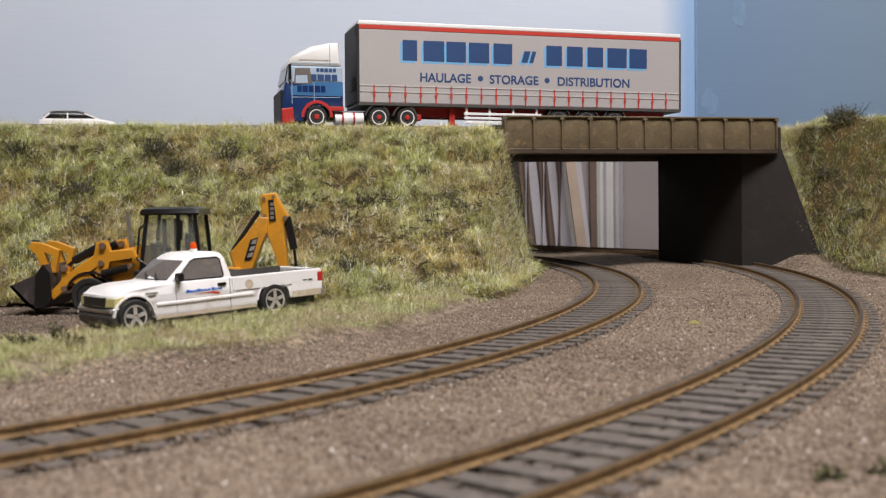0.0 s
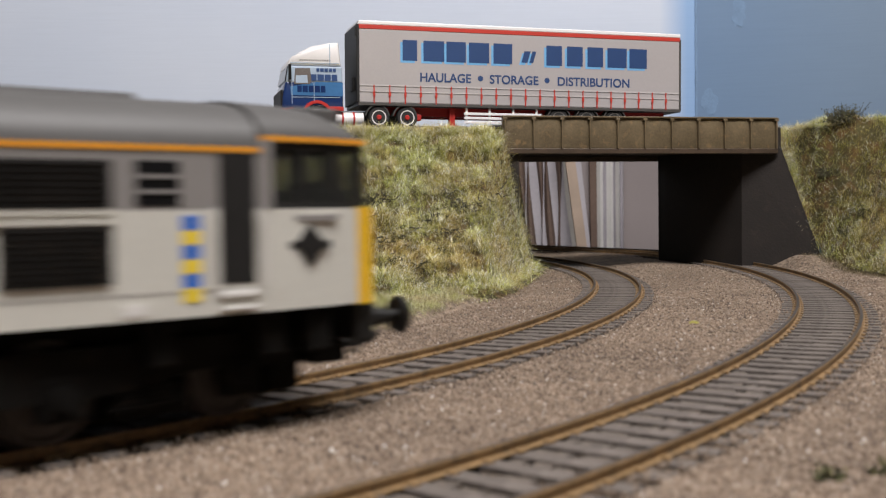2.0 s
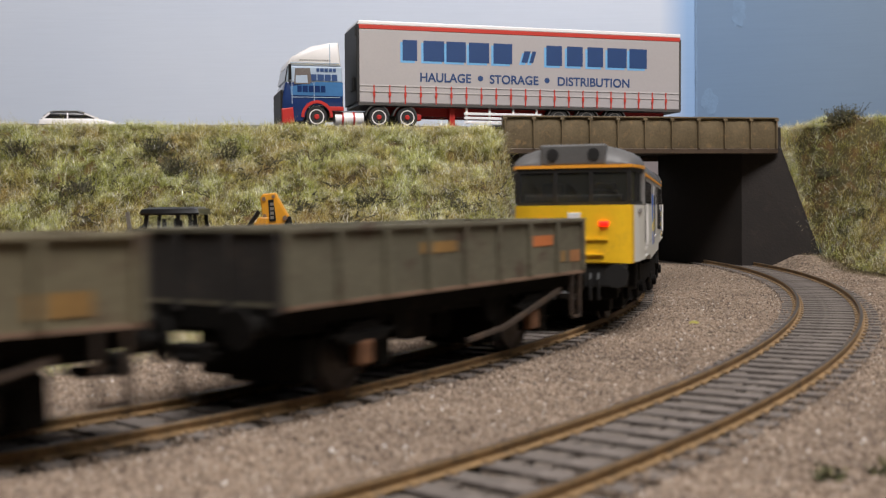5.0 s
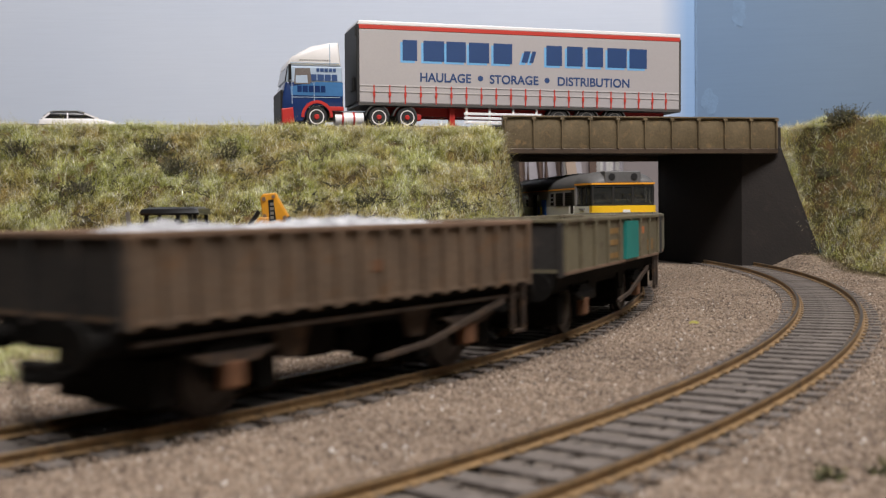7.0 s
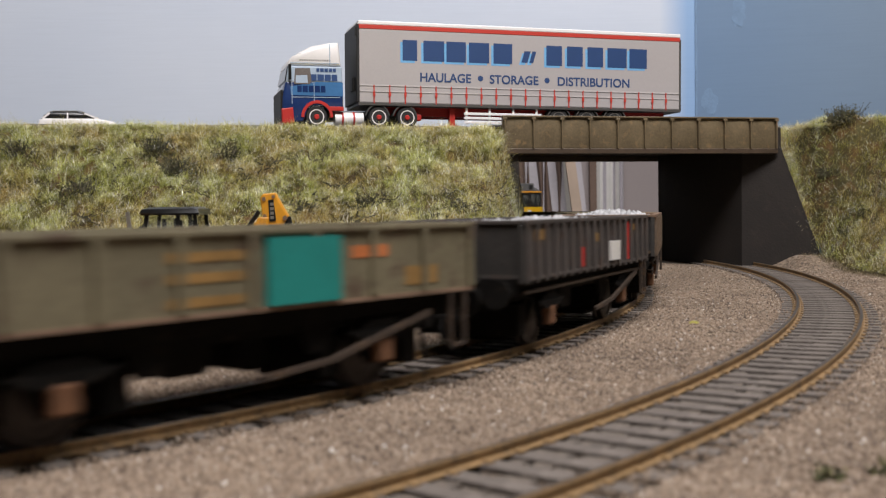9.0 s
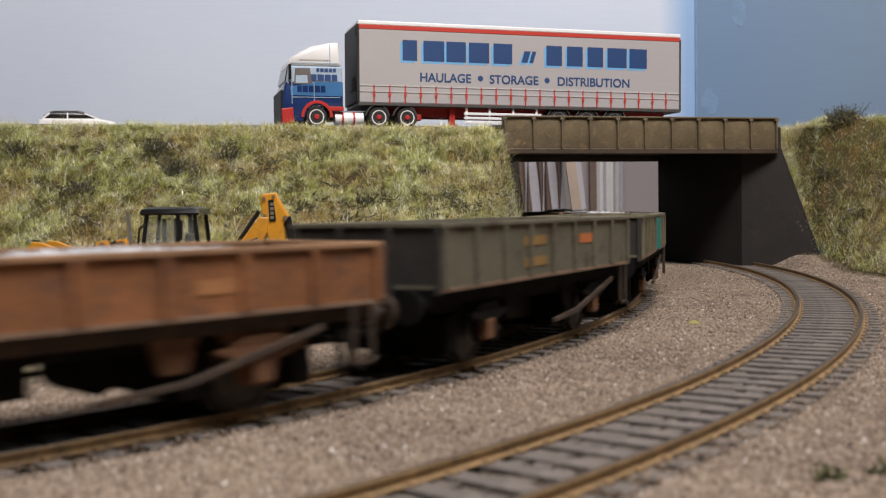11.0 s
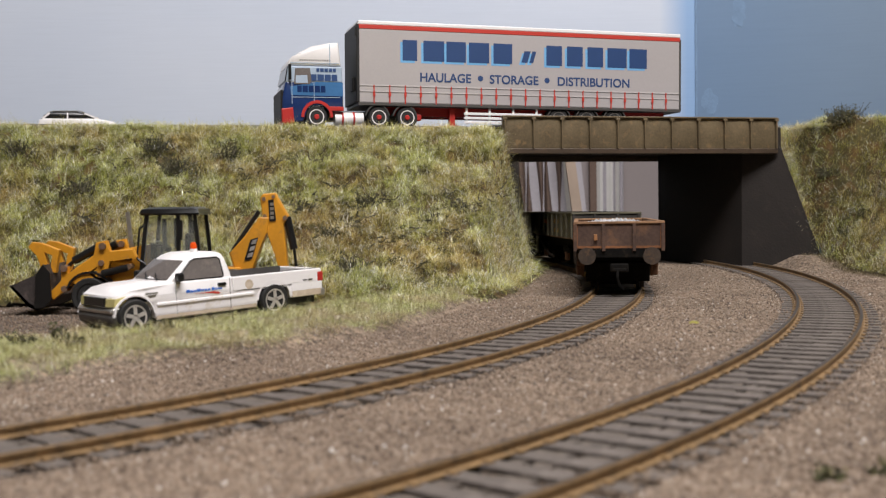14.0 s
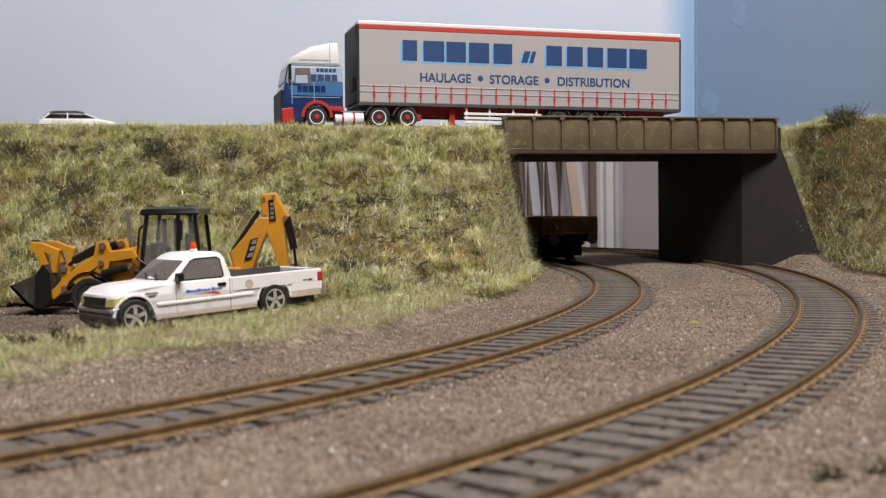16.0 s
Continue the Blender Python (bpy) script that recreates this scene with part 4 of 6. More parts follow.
                wh.matrix_basis = pose(k * MM, s * 8.6 * MM, 7.0 * MM, 0, 0, 0 if s < 0 else 180)
                WHEELS.append((wh, 7.0))
        part("bogie_frame", Mesh().box(-34, -8, 7.5, 34, 8, 12.5, 0.5), SOOT, bg)
        part("brake_rigging", Mesh().box(-38, -7.0, 1.6, 38, 7.0, 7.4, 0.6).box(-20, -12.2, 2.2, -8, 12.2, 7.0, 0.5).box(8, -12.2, 2.2, 20, 12.2, 7.0, 0.5).box(-40, -12.4, 3.0, -34, 12.4, 9.0, 0.5).box(34, -12.4, 3.0, 40, 12.4, 9.0, 0.5), SOOT, bg, "sooty brake rigging and sand boxes")
        bogies.append((bg, e * 56.8))
    return lo, bogies


def build_wagon(label, paint, ribs, patches, rng, fill, H, low=False):
    w = empty("ballast_wagon", label, "wagon", group="wagons of the train")
    HWD, Z0, Z1 = (15.4, 15.6, 24.3) if low else (16.0, 15.9, 27.0)
    bd = part("floor", Mesh().box(-H, -HWD, Z0, H, HWD, Z0 + 0.8), paint, w)
    for s in (1, -1):
        part("side_wall", Mesh().box(-H, s * HWD, Z0 + 0.8, H, s * (HWD - 0.9), Z1), paint, bd)
        part("end_wall", Mesh().box(s * H, -HWD + 0.9, Z0 + 0.8, s * (H - 0.9), HWD - 0.9, Z1), SHADED_END if paint is RUST else SHADED_DARK_END, bd, "sooty dark wagon end")
    rim = Mesh()
    for s in (1, -1):
        rim.box(-H - 0.5, s * (HWD - 1.1), Z1, H + 0.5, s * (HWD + 0.6), Z1 + 0.9, 0.15)
        rim.box(s * (H - 1.1), -HWD + 1.1, Z1, s * (H + 0.5), HWD - 1.1, Z1 + 0.88, 0.15)
    part("rim", rim, RUSTRIM if paint is RUST else RIM if paint is BROWN else paint, bd, "worn top rail")
    for s in (1, -1):
        for i in range(ribs + 1):
            x = -H + 0.8 + i * (2 * H - 1.6) / ribs
            part("rib", Mesh().box(x - 0.65, s * HWD, Z0 - (1.1 if ribs > 9 else -0.2), x + 0.65, s * (HWD + 0.75), Z1 - 0.05, 0.12), paint, bd)
        for y in (-5.4, 5.4, -15.4, 15.4):
            part("rib", Mesh().box(s * H, y - 0.6, Z0 - 1, s * (H + 0.75), y + 0.6, Z1 - 0.05, 0.12), SHADED_END if paint is RUST else SHADED_DARK_END, bd)
        part("side_sill", Mesh().box(-H, s * (HWD - 0.2), Z0 - 0.5, H, s * (HWD + 0.5), Z0 + 0.15), paint if ribs > 9 else RIM, bd)
        for x0, x1, z0, z1, m in patches:
            y = HWD + (0.95 if m in (TEAL, WHITE) else 0.12)
            part("paint_patch", Mesh().box(x0, s * (HWD - 0.1), max(z0, Z0 + 0.3), x1, s * y, z1), m, bd)
        if ribs > 9:
            part("truss_rail", Mesh().box(-H + 2, s * 14.4, 12.5, H - 2, s * 15.4, 13.2, 0.1), GRIMY, w, "grimy brown rail below the body")
        part("solebar", Mesh().box(-H + 1, s * 12.6, 12.6, H - 1, s * 14.2, Z0 - 0.02, 0.1), SOOT if paint is not RUST else GRIMY, w)
        for e in (1, -1):
            x = e * 30.0
            ir = Mesh().prism([(x - 6.5, 12.6), (x + 6.5, 12.6), (x + 2.6, 4.4), (x - 2.6, 4.4)], 1, s * 12.3, s * 13.3)
            for k in range(4):
                ir.box(x - 8 + k * 1.4, s * 13.3, 9.2 + k * 0.7, x + 8 - k * 1.4, s * 14.6, 9.8 + k * 0.7)
            part("axle_guard", ir, SOOT if paint is not RUST else RUSTBOX, w, "spring and axle guard")
            part("axlebox", Mesh().box(x - 1.9, s * 13.0, 4.6, x + 1.9, s * 15.2, 8.9, 0.5), RUSTBOX, w, "rusty axlebox cover")
            wh = part("wheel", wheel_mesh(6.0, 2.5), WHEELM, w, smooth=True)
            wh.matrix_basis = pose(x * MM, s * 8.6 * MM, 6.0 * MM, 0, 0, 0 if s < 0 else 180)
            WHEELS.append((wh, 6.0))
            part("brake_block", Mesh().box(x + 6.2, s * 7.5, 4, x + 7.6, s * 10, 9.5, 0.2).box(x - 7.6, s * 7.5, 4, x - 6.2, s * 10, 9.5, 0.2), SOOT, w)
        part("brake_lever", Mesh().bar((2, s * 15.2, 5.2), (17, s * 15.2, 6.4), 0.7, 0.9).bar((17, s * 15.2, 6.4), (41, s * 15.4, 12.2), 0.7, 1.0), GRIMY, w, "long brake lever")
        part("ladder", Mesh().box(H - 3, s * 15.8, 5.5, H - 2.4, s * 16.6, Z0 - 0.5).box(H - 7, s * 15.8, 5.5, H - 6.4, s * 16.6, Z0 - 0.5).box(H - 7, s * 15.8, 5.5, H - 2.4, s * 16.6, 6.1), GRIMY, w)
        for y in (-11.3, 11.3):
            part("buffer", Mesh().cyl((s * (H - 1), y, 13.0), (s * (H + 2.4), y, 13.0), 1.7, n=12).cyl((s * (H + 2.2), y, 13.0), (s * (H + 4.2), y, 13.0), 0.9, n=10).cyl((s * (H + 4.0), y, 13.0), (s * (H + 4.8), y, 13.0), 3.1, n=18), SOOT if paint is not RUST else GRIMY, w, smooth=True)
        part("head_stock", Mesh().box(s * (H - 1.2), -14.0, 12.2, s * (H + 0.1), 14.0, Z0 - 0.03, 0.15), SOOT, w)
        part("coupling", Mesh().box(s * (H - 4), -2.4, 7.4, s * (H + 4.5), 2.4, 8.6, 0.3).box(s * (H + 1), -3.2, 7.2, s * (H + 4), 3.2, 10.2, 0.4).tube([(s * (H + 4), 0.6, 8), (s * (H + 5), 0.8, 5.5), (s * (H + 4.6), 0.2, 3.0), (s * (H + 3.4), -1.4, 1.2)], 0.5), SOOT, w)
    grime = RUSTBOX if paint is RUST else GRIMY if paint is BROWN else SOOT
    for e in (1, -1):
        part("brake_gear", Mesh().box(e * 30 - 10, -7.2, 1.8, e * 30 + 10, 7.2, 11.5, 0.6).box(e * 30 - 12, -11.5, 3.0, e * 30 - 7.8, 11.5, 10.0, 0.4).box(e * 30 + 7.8, -11.5, 3.0, e * 30 + 12, 11.5, 10.0, 0.4), SOOT, w)
        for s in (1, -1):
            part("spring", Mesh().prism([(e * 30 - 8.5, 10.2), (e * 30 + 8.5, 10.2), (e * 30 + 4, 8.4), (e * 30 - 4, 8.4)], 1, s * 13.4, s * 15.0), grime, w)
            part("step_bracket", Mesh().prism([(e * 16 - 4, 12.6), (e * 16 + 4, 12.6), (e * 16 + 2, 7.5), (e * 16 - 2, 7.5)], 1, s * 11.8, s * 13.0), grime, w)
    part("underframe", Mesh().box(-H + 3, -12.4, 11.0, H - 3, 12.4, 15.3).box(-12, -11, 6.5, -4, 11, 12, 0.5).box(-30.6, -8, 5.4, -29.4, 8, 6.6).box(29.4, -8, 5.4, 30.6, 8, 6.6).cyl((8, -6, 8), (8, 6, 8), 3.2, n=14), SOOT, w)
    if low:
        part("lamp_bracket", Mesh().box(-H - 1.1, 7.6, 18.4, -H - 0.1, 8.8, 20.6, 0.2), FADED_BR, w, "small ochre lamp bracket")
    # heaped stone load, a loose thing of its own kind but carried in the body
    ld = Mesh()
    xs, ys = np.linspace(-H + 3.6, H - 3.6, 46), np.linspace(-HWD + 3.6, HWD - 3.6, 15)
    for x in xs:
        for y in ys:
            if rng.random() < 0.12:
                continue
            hump = 0.9 + 0.1 * math.sin(x * 0.13)
            z = Z1 - 4.5 + fill * hump * (1 - (x / H) ** 6) * (1 - 0.55 * (y / HWD) ** 2) + rng.uniform(-0.3, 0.4)
            r = rng.uniform(1.2, 1.9)
            v = [(x + a * r * rng.uniform(0.7, 1.2), y + b * r * rng.uniform(0.7, 1.2), z + c * r * rng.uniform(0.6, 1.0)) for a, b, c in ((1, 0, 0), (0, 1, 0), (-1, 0, 0), (0, -1, 0), (0, 0, 1), (0, 0, -1))]
            ld.add(v, [(0, 1, 4), (1, 2, 4), (2, 3, 4), (3, 0, 4), (1, 0, 5), (2, 1, 5), (3, 2, 5), (0, 3, 5)])
    tagged(part("stone_load", ld, STONE, w, "pale grey crushed stone"), kind="stuff")
    return w


SPEED = 106.5


def loco_s(t):
    return 109.4 + SPEED * (t - 3.6)


def carried_pose(s, half):
    ax, ay, _ = on_line(INNER, s - half)
    bx, by, _ = on_line(INNER, s + half)
    return pose((ax + bx) / 2 * MM, (ay + by) / 2 * MM, 0, 0, 0, math.degrees(math.atan2(by - ay, bx - ax)))


TIMES = [i * 0.25 for i in range(65)]


def key_train(loco, bogies, wagons):
    ahead = 0.5
    walk(loco, [(t, carried_pose(loco_s(t) + ahead, 56.8)) for t in TIMES])
    for bg, x in bogies:
        rows = []
        for t in TIMES:
            m = carried_pose(loco_s(t) + ahead, 56.8)
            px, py, a = on_line(INNER, loco_s(t) + ahead + x)
            rows.append((t, pose(x * MM, 0, 0, 0, 0, math.degrees(a) - math.degrees(m.to_euler().z))))
        turned = []
        for t, m in rows:
            z = (math.degrees(m.to_euler().z) + 180) % 360 - 180
            turned.append((t, pose(x * MM, 0, 0, 0, 0, z)))
        walk(bg, turned)
    for wh, r in WHEELS:
        rest = wh.matrix_basis.copy()
        flip = 1 if rest.to_3x3()[1][1] > 0 else -1
        walk(wh, [(i * 0.08, rest @ pose(0, 0, 0, 0, flip * math.degrees(SPEED * i * 0.08 / r), 0)) for i in range(201)])
    for w, off in wagons:
        walk(w, [(t, carried_pose(loco_s(t) + off, 30.0)) for t in TIMES])


def build_train():
    loco, bogies = build_loco()
    rng = random.Random(12)
    teal = [(7.5, 22.8, 16.2, 26.4, TEAL), (-10, 3.5, 23.4, 24.8, OCHRE), (-10, 3.5, 20.4, 21.8, OCHRE), (-10, 3.5, 17.0, 18.4, OCHRE), (26, 34.5, 22.6, 24.6, FADED_OR), (39, 47.5, 17.4, 20.6, OCHRE)]
    red = [(-10, -2.4, 16.4, 20.9, RED), (15.5, 24, 16.7, 21.6, WHITE), (30.5, 36.4, 16.2, 26.4, RED), (-40, -33, 23.6, 25.8, OCHRE), (4, 10, 22, 24, OCHRE), (40, 44, 24, 25.6, OCHRE)]
    marks = [(20, 30, 22.0, 24.2, FADED_OR), (-12, 0, 22.5, 24.5, OCHRE), (-12, 0, 18, 20, OCHRE)]
    spec = [("dark olive open ballast wagon with faded orange marks", OLIVE_D, 8, [(29, 39.5, 22.2, 24.4, FADED_OR), (41, 45.5, 18.4, 20.8, OCHRE), (48, 53, 18.2, 20.8, FADED_BR), (-12, 0, 22.5, 24.5, OCHRE)], 3.6, 52.0, -180.0, 3.0),
            ("olive open ballast wagon with one teal panel", OLIVE, 8, teal, 2.4, 53.0, -303.5, 1.5),
            ("dirty brown ribbed ballast wagon with a stone load", BROWN, 17, [(2, 6, 20, 22, RUSTBOX)], 5.6, 49.8, -420.3, 1.7),
            ("charcoal ribbed ballast wagon with red and white patches", CHAR, 17, red, 4.4, 50.2, -538.3, 4.7),
            ("olive open ballast wagon with one teal panel", OLIVE, 8, teal, 2.4, 52.5, -659.0, 5.0),
            ("dark olive ballast wagon with an orange mark", OLIVE_D, 8, marks, 0.6, 52.0, -780.5, 3.5),
            ("low rusty red-brown ballast wagon at the train's end", RUST, 8, [(18, 25, 18.6, 20.8, FADED_BR)], 4.4, 53.5, -899.0, 0.0)]
    wagons = []
    for label, paint, ribs, patches, fill, half, off, back in spec:
        moved = [(x0 - back, x1 - back, z0, z1, m) for x0, x1, z0, z1, m in patches]
        wagons.append((build_wagon(label, paint, ribs, moved, rng, fill, half, paint is RUST), off))
    return loco, bogies, wagons


# ---- road vehicle materials ----
CURTAIN_GREY = mat("grey_trailer_curtain", (0.40, 0.37, 0.365), 0.5, var=0.04, scale=20.0, bump=0.05)
CURT_LIGHT = mat("pale_curtain_seam", (0.52, 0.49, 0.48), 0.5, var=0.04, bump=0.0)
STRIPE_RED = mat("bright_red_band", (0.50, 0.045, 0.03), 0.45, var=0.05, bump=0.0)
NAVY = mat("navy_letter_blue", (0.02, 0.055, 0.16), 0.5, var=0.05, bump=0.0)
PALEBLUE = mat("pale_letter_blue", (0.16, 0.40, 0.68), 0.5, var=0.05, bump=0.0)
CABBLUE = mat("deep_blue_cab_paint", (0.015, 0.035, 0.12), 0.2, var=0.1, scale=40.0, bump=0.0, coat=0.6)
CABMID = mat("mid_blue_cab_paint", (0.06, 0.17, 0.36), 0.2, var=0.1, scale=40.0, bump=0.0, coat=0.6)
CABPALE = mat("pale_blue_cab_paint", (0.40, 0.48, 0.58), 0.25, var=0.05, scale=40.0, bump=0.0, coat=0.5)
GLOSSWHITE = mat("gloss_white_paint", (0.80, 0.77, 0.76), 0.28, var=0.03, scale=30.0, bump=0.0, coat=0.3)
DUSTWHITE = mat("dusty_white_paint", (0.88, 0.85, 0.85), 0.32, var=0.02, scale=50.0, bump=0.03, wear=(0.66, 0.58, 0.48), amount=0.1)
DUSTCREAM = mat("road_dust_cream", (0.58, 0.47, 0.36), 0.6, var=0.12, scale=80.0, bump=0.05, wear=(0.70, 0.62, 0.52), amount=0.3)
TYRE = mat("rubber_tyre", (0.02, 0.019, 0.018), 0.75, var=0.25, scale=120.0, bump=0.3)
CHROME = mat("dull_chrome", (0.55, 0.53, 0.50), 0.3, 0.85, var=0.15, scale=150.0, bump=0.05)
SILVER = mat("silver_wheel_paint", (0.66, 0.62, 0.58), 0.3, 0.4, var=0.2, scale=200.0, bump=0.05)
SMOKE = mat("smoked_window", (0.16, 0.14, 0.13), 0.15, var=0.15, scale=60.0, bump=0.0, wear=(0.2, 0.17, 0.15), amount=0.2)
BUMPER = mat("dark_grey_bumper", (0.07, 0.065, 0.06), 0.5, var=0.1, bump=0.1)
JYELLOW = mat("digger_yellow_paint", (0.62, 0.27, 0.015), 0.45, var=0.1, scale=70.0, bump=0.08, wear=(0.36, 0.17, 0.04), amount=0.15)
JBLACK = mat("digger_black", (0.010, 0.010, 0.010), 0.3, var=0.2, scale=80.0, bump=0.08)
BUCKETM = mat("worn_bucket_steel", (0.055, 0.045, 0.042), 0.6, 0.2, var=0.25, scale=90.0, bump=0.3, wear=(0.13, 0.10, 0.09), amount=0.3)
PINM = mat("rusty_pin", (0.28, 0.18, 0.12), 0.5, 0.5, var=0.2, bump=0.1)
CLEAR = glass_mat("cab_glazing", (0.90, 0.92, 0.85), 0.03, 0.95)
LAMPY = mat("amber_lens", (0.55, 0.48, 0.20), 0.15, var=0.1, bump=0.0)
BEACON = mat("orange_beacon", (0.70, 0.08, 0.01), 0.2, var=0.05, bump=0.0)
LILAC = mat("lilac_white_cloth", (0.50, 0.47, 0.50), 0.9, var=0.08, scale=12.0, fine=300.0, bump=0.1)
UMBER = mat("umber_striped_cloth", (0.17, 0.115, 0.09), 0.9, var=0.15, scale=12.0, fine=300.0, bump=0.1)
CREAMW = mat("bare_pale_wood", (0.52, 0.40, 0.31), 0.7, var=0.12, scale=25.0, bump=0.1)
PANELG = mat("grey_card_panel", (0.33, 0.285, 0.28), 0.9, var=0.04, scale=10.0, bump=0.0)


def pillow(poly, y0, y1, c):
    """A side outline drawn out across, with softened edges."""
    n = len(poly)
    cx, cz = sum(p[0] for p in poly) / n, sum(p[1] for p in poly) / n
    k = lambda d: [(x - math.copysign(min(d, abs(x - cx)), x - cx), z - math.copysign(min(d, abs(z - cz)), z - cz)) for x, z in poly]
    m = Mesh()
    m.rings([[(x, y, z) for x, z in q] for q, y in ((k(c), y0), (k(c * 0.3), y0 + c * 0.4), (poly, y0 + c), (poly, y1 - c), (k(c * 0.3), y1 - c * 0.4), (k(c), y1))])
    return m


def road_wheel(parent, x, y, z, r, w, out, hub, tread=22, spokes=0, name="wheel"):
    """Tyre, rim and hub; out: the side that faces outward, +1 or -1 in y."""
    wh = empty(name, "", "", x, y, z)
    wh.parent = parent
    part("tyre", Mesh().lathe((0, -w / 2, 0), (0, 1, 0), [(r * 0.6, 0), (r * 0.9, -w * 0.04), (r, w * 0.15), (r, w * 0.85), (r * 0.9, w * 1.04), (r * 0.6, w)], tread), TYRE, wh, smooth=True)
    o = out * w / 2
    part("rim", Mesh().lathe((0, o - out * 0.9, 0), (0, out, 0), [(r * 0.68, 0), (r * 0.68, 1.0), (r * 0.6, 0.95), (r * 0.5, 0.35), (r * 0.2, 0.3), (r * 0.2, 0.9), (r * 0.05, 0.95)], tread), hub, wh, smooth=True)
    if spokes:
        sp = Mesh()
        for i in range(spokes):
            a = 2 * math.pi * i / spokes + 0.3
            sp.bar((math.cos(a) * r * 0.15, o, math.sin(a) * r * 0.15), (math.cos(a) * r * 0.56, o, math.sin(a) * r * 0.56), 0.5, r * 0.2)
        part("spokes", sp, hub, wh)
    return wh


def arc(cx, cz, r, a0, a1, n=10):
    return [(cx + r * math.cos(radians(a0 + (a1 - a0) * i / n)), cz + r * math.sin(radians(a0 + (a1 - a0) * i / n))) for i in range(n + 1)]


def bars(parent, widths, x, z0, z1, y, material, gap, name="letter_bar", d=0.12, slant=0.0):
    for w in widths:
        if w > 0:
            part(name, Mesh().rings([[(x, y, z0), (x + w, y, z0), (x + w + slant, y, z1), (x + slant, y, z1)], [(x, y - d, z0), (x + w, y - d, z0), (x + w + slant, y - d, z1), (x + slant, y - d, z1)]]), material, parent)
        x += abs(w) + gap
    return x


def words(text, size, parent, m, material):
    cu = bpy.data.curves.new("lettering", "FONT")
    cu.body, cu.size, cu.extrude, cu.offset = text, size, 0.00006, size * 0.02
    tmp = new("lettering", cu)
    bpy.context.view_layer.update()
    me = bpy.data.meshes.new_from_object(tmp.evaluated_get(bpy.context.evaluated_depsgraph_get()))
    bpy.data.objects.remove(tmp)
    xs = [v.co.x for v in me.vertices]
    me.materials.clear()
    me.materials.append(material)
    ob = new("lettering", me)
    ob.parent = parent
    ob.matrix_basis = m
    return ob, max(xs) - min(xs)


def build_lorry():
    lo = empty("articulated_lorry", "blue and white lorry with grey curtain-sided trailer", "lorry", -41.5, 541.0, 0, 15.5)
    L, W = 178.5, 33.0
    tr = empty("trailer", "", "")
    tr.parent = lo
    tr.matrix_basis = pose(0, 0, 72.15 * MM, 0, 0.54, 0) @ pose(0, 0, -71.5 * MM)
    part("curtain", Mesh().box(0.6, 0.35, 84.0, L - 0.6, W - 0.35, 120.7, 0.2), CURTAIN_GREY, tr, "plain grey side curtain")
    part("top_band", Mesh().box(0.3, 0.15, 120.7, L - 0.2, W - 0.15, 122.8, 0.15), STRIPE_RED, tr, "red band below the roof")
    part("roof", Mesh().box(0, 0, 122.8, L, W, 124.8, 0.4), GLOSSWHITE, tr, "glossy white roof rail")
    part("bulkhead", Mesh().box(-0.9, 0.0, 84, 0.55, W, 123.0, 0.3).box(-1.6, 0.2, 117, -0.8, 2.0, 121.5, 0.2).box(-2.0, 6, 90, -0.9, 12, 97, 0.3), BLACK, tr, "dark front bulkhead")
    part("floor_frame", Mesh().box(0, 0.1, 82.4, L, W - 0.1, 83.9, 0.15), BUMPER, tr)
    part("side_fold", Mesh().box(0.8, 0.05, 92.2, L - 0.8, 0.36, 92.7).box(0.8, 0.05, 89.2, L - 0.8, 0.36, 89.6), CURT_LIGHT, tr)
    for i in range(21):
        x = 8.0 + i * 8.09
        st = part("strap", Mesh().box(x - 0.28, -0.12, 83.4, x + 0.28, 0.33, 92.7), STRIPE_RED, tr, "red curtain strap")
        part("buckle", Mesh().box(x - 0.6, -0.3, 87.0, x + 0.6, -0.1, 89.4, 0.08), STRIPE_RED, st)
    part("door_frame", Mesh().box(L - 0.6, 0.2, 83, L + 0.5, W - 0.2, 122, 0.2), BUMPER, tr)
    # name on the curtain, as plain blocks with a pale drop shade
    for dx, dz, m, d in ((-1.2, -1.1, PALEBLUE, 0.06), (0.0, 0.0, NAVY, 0.13)):
        for x, w in ((22.9, 7.6), (33.8, 11.0), (46.0, 10.4), (58.0, 11.0), (71.3, 10.3), (100.6, 8.8), (112.2, 9.0), (123.9, 9.0), (135.4, 11.2), (148.2, 10.3)):
            bars(tr, (w,), x + dx, 105.4 + dz, 115.8 + dz, 0.34, m, 0, d=d)
        bars(tr, (3.4, 2.2), 86.6 + dx, 106.4 + dz, 112.4 + dz, 0.34, m, 1.0, d=d, slant=1.8)
    for text, x, wide in (("HAULAGE", 31.7, 27.1), ("STORAGE", 69.1, 26.9), ("DISTRIBUTION", 106.6, 41.3)):
        ob, w = words(text, 0.0063, tr, pose(0, 0, 0), NAVY)
        k = wide * MM / w
        ob.matrix_basis = pose(x * MM, 0.27 * MM, 95.1 * MM, 90) @ Matrix.Diagonal((k, 1.0, 1.0, 1.0))
    for x in (64.2, 101.0):
        part("dot", Mesh().cyl((x, 0.36, 97.5), (x, 0.22, 97.5), 1.5, n=8), NAVY, tr)
    # running gear of the trailer
    part("chassis", Mesh().box(10, 8, 78.0, L - 6, 12, 82.4).box(10, W - 12, 78.0, L - 6, W - 8, 82.4), RED, tr, "dark red chassis beams")
    part("landing_leg", Mesh().box(48.5, 3.5, 73.0, 51.5, 6.5, 82.3, 0.2).box(46.5, 3, ROAD_Z + 0.02, 53.5, 7.5, 73.3, 0.1), RED, tr)
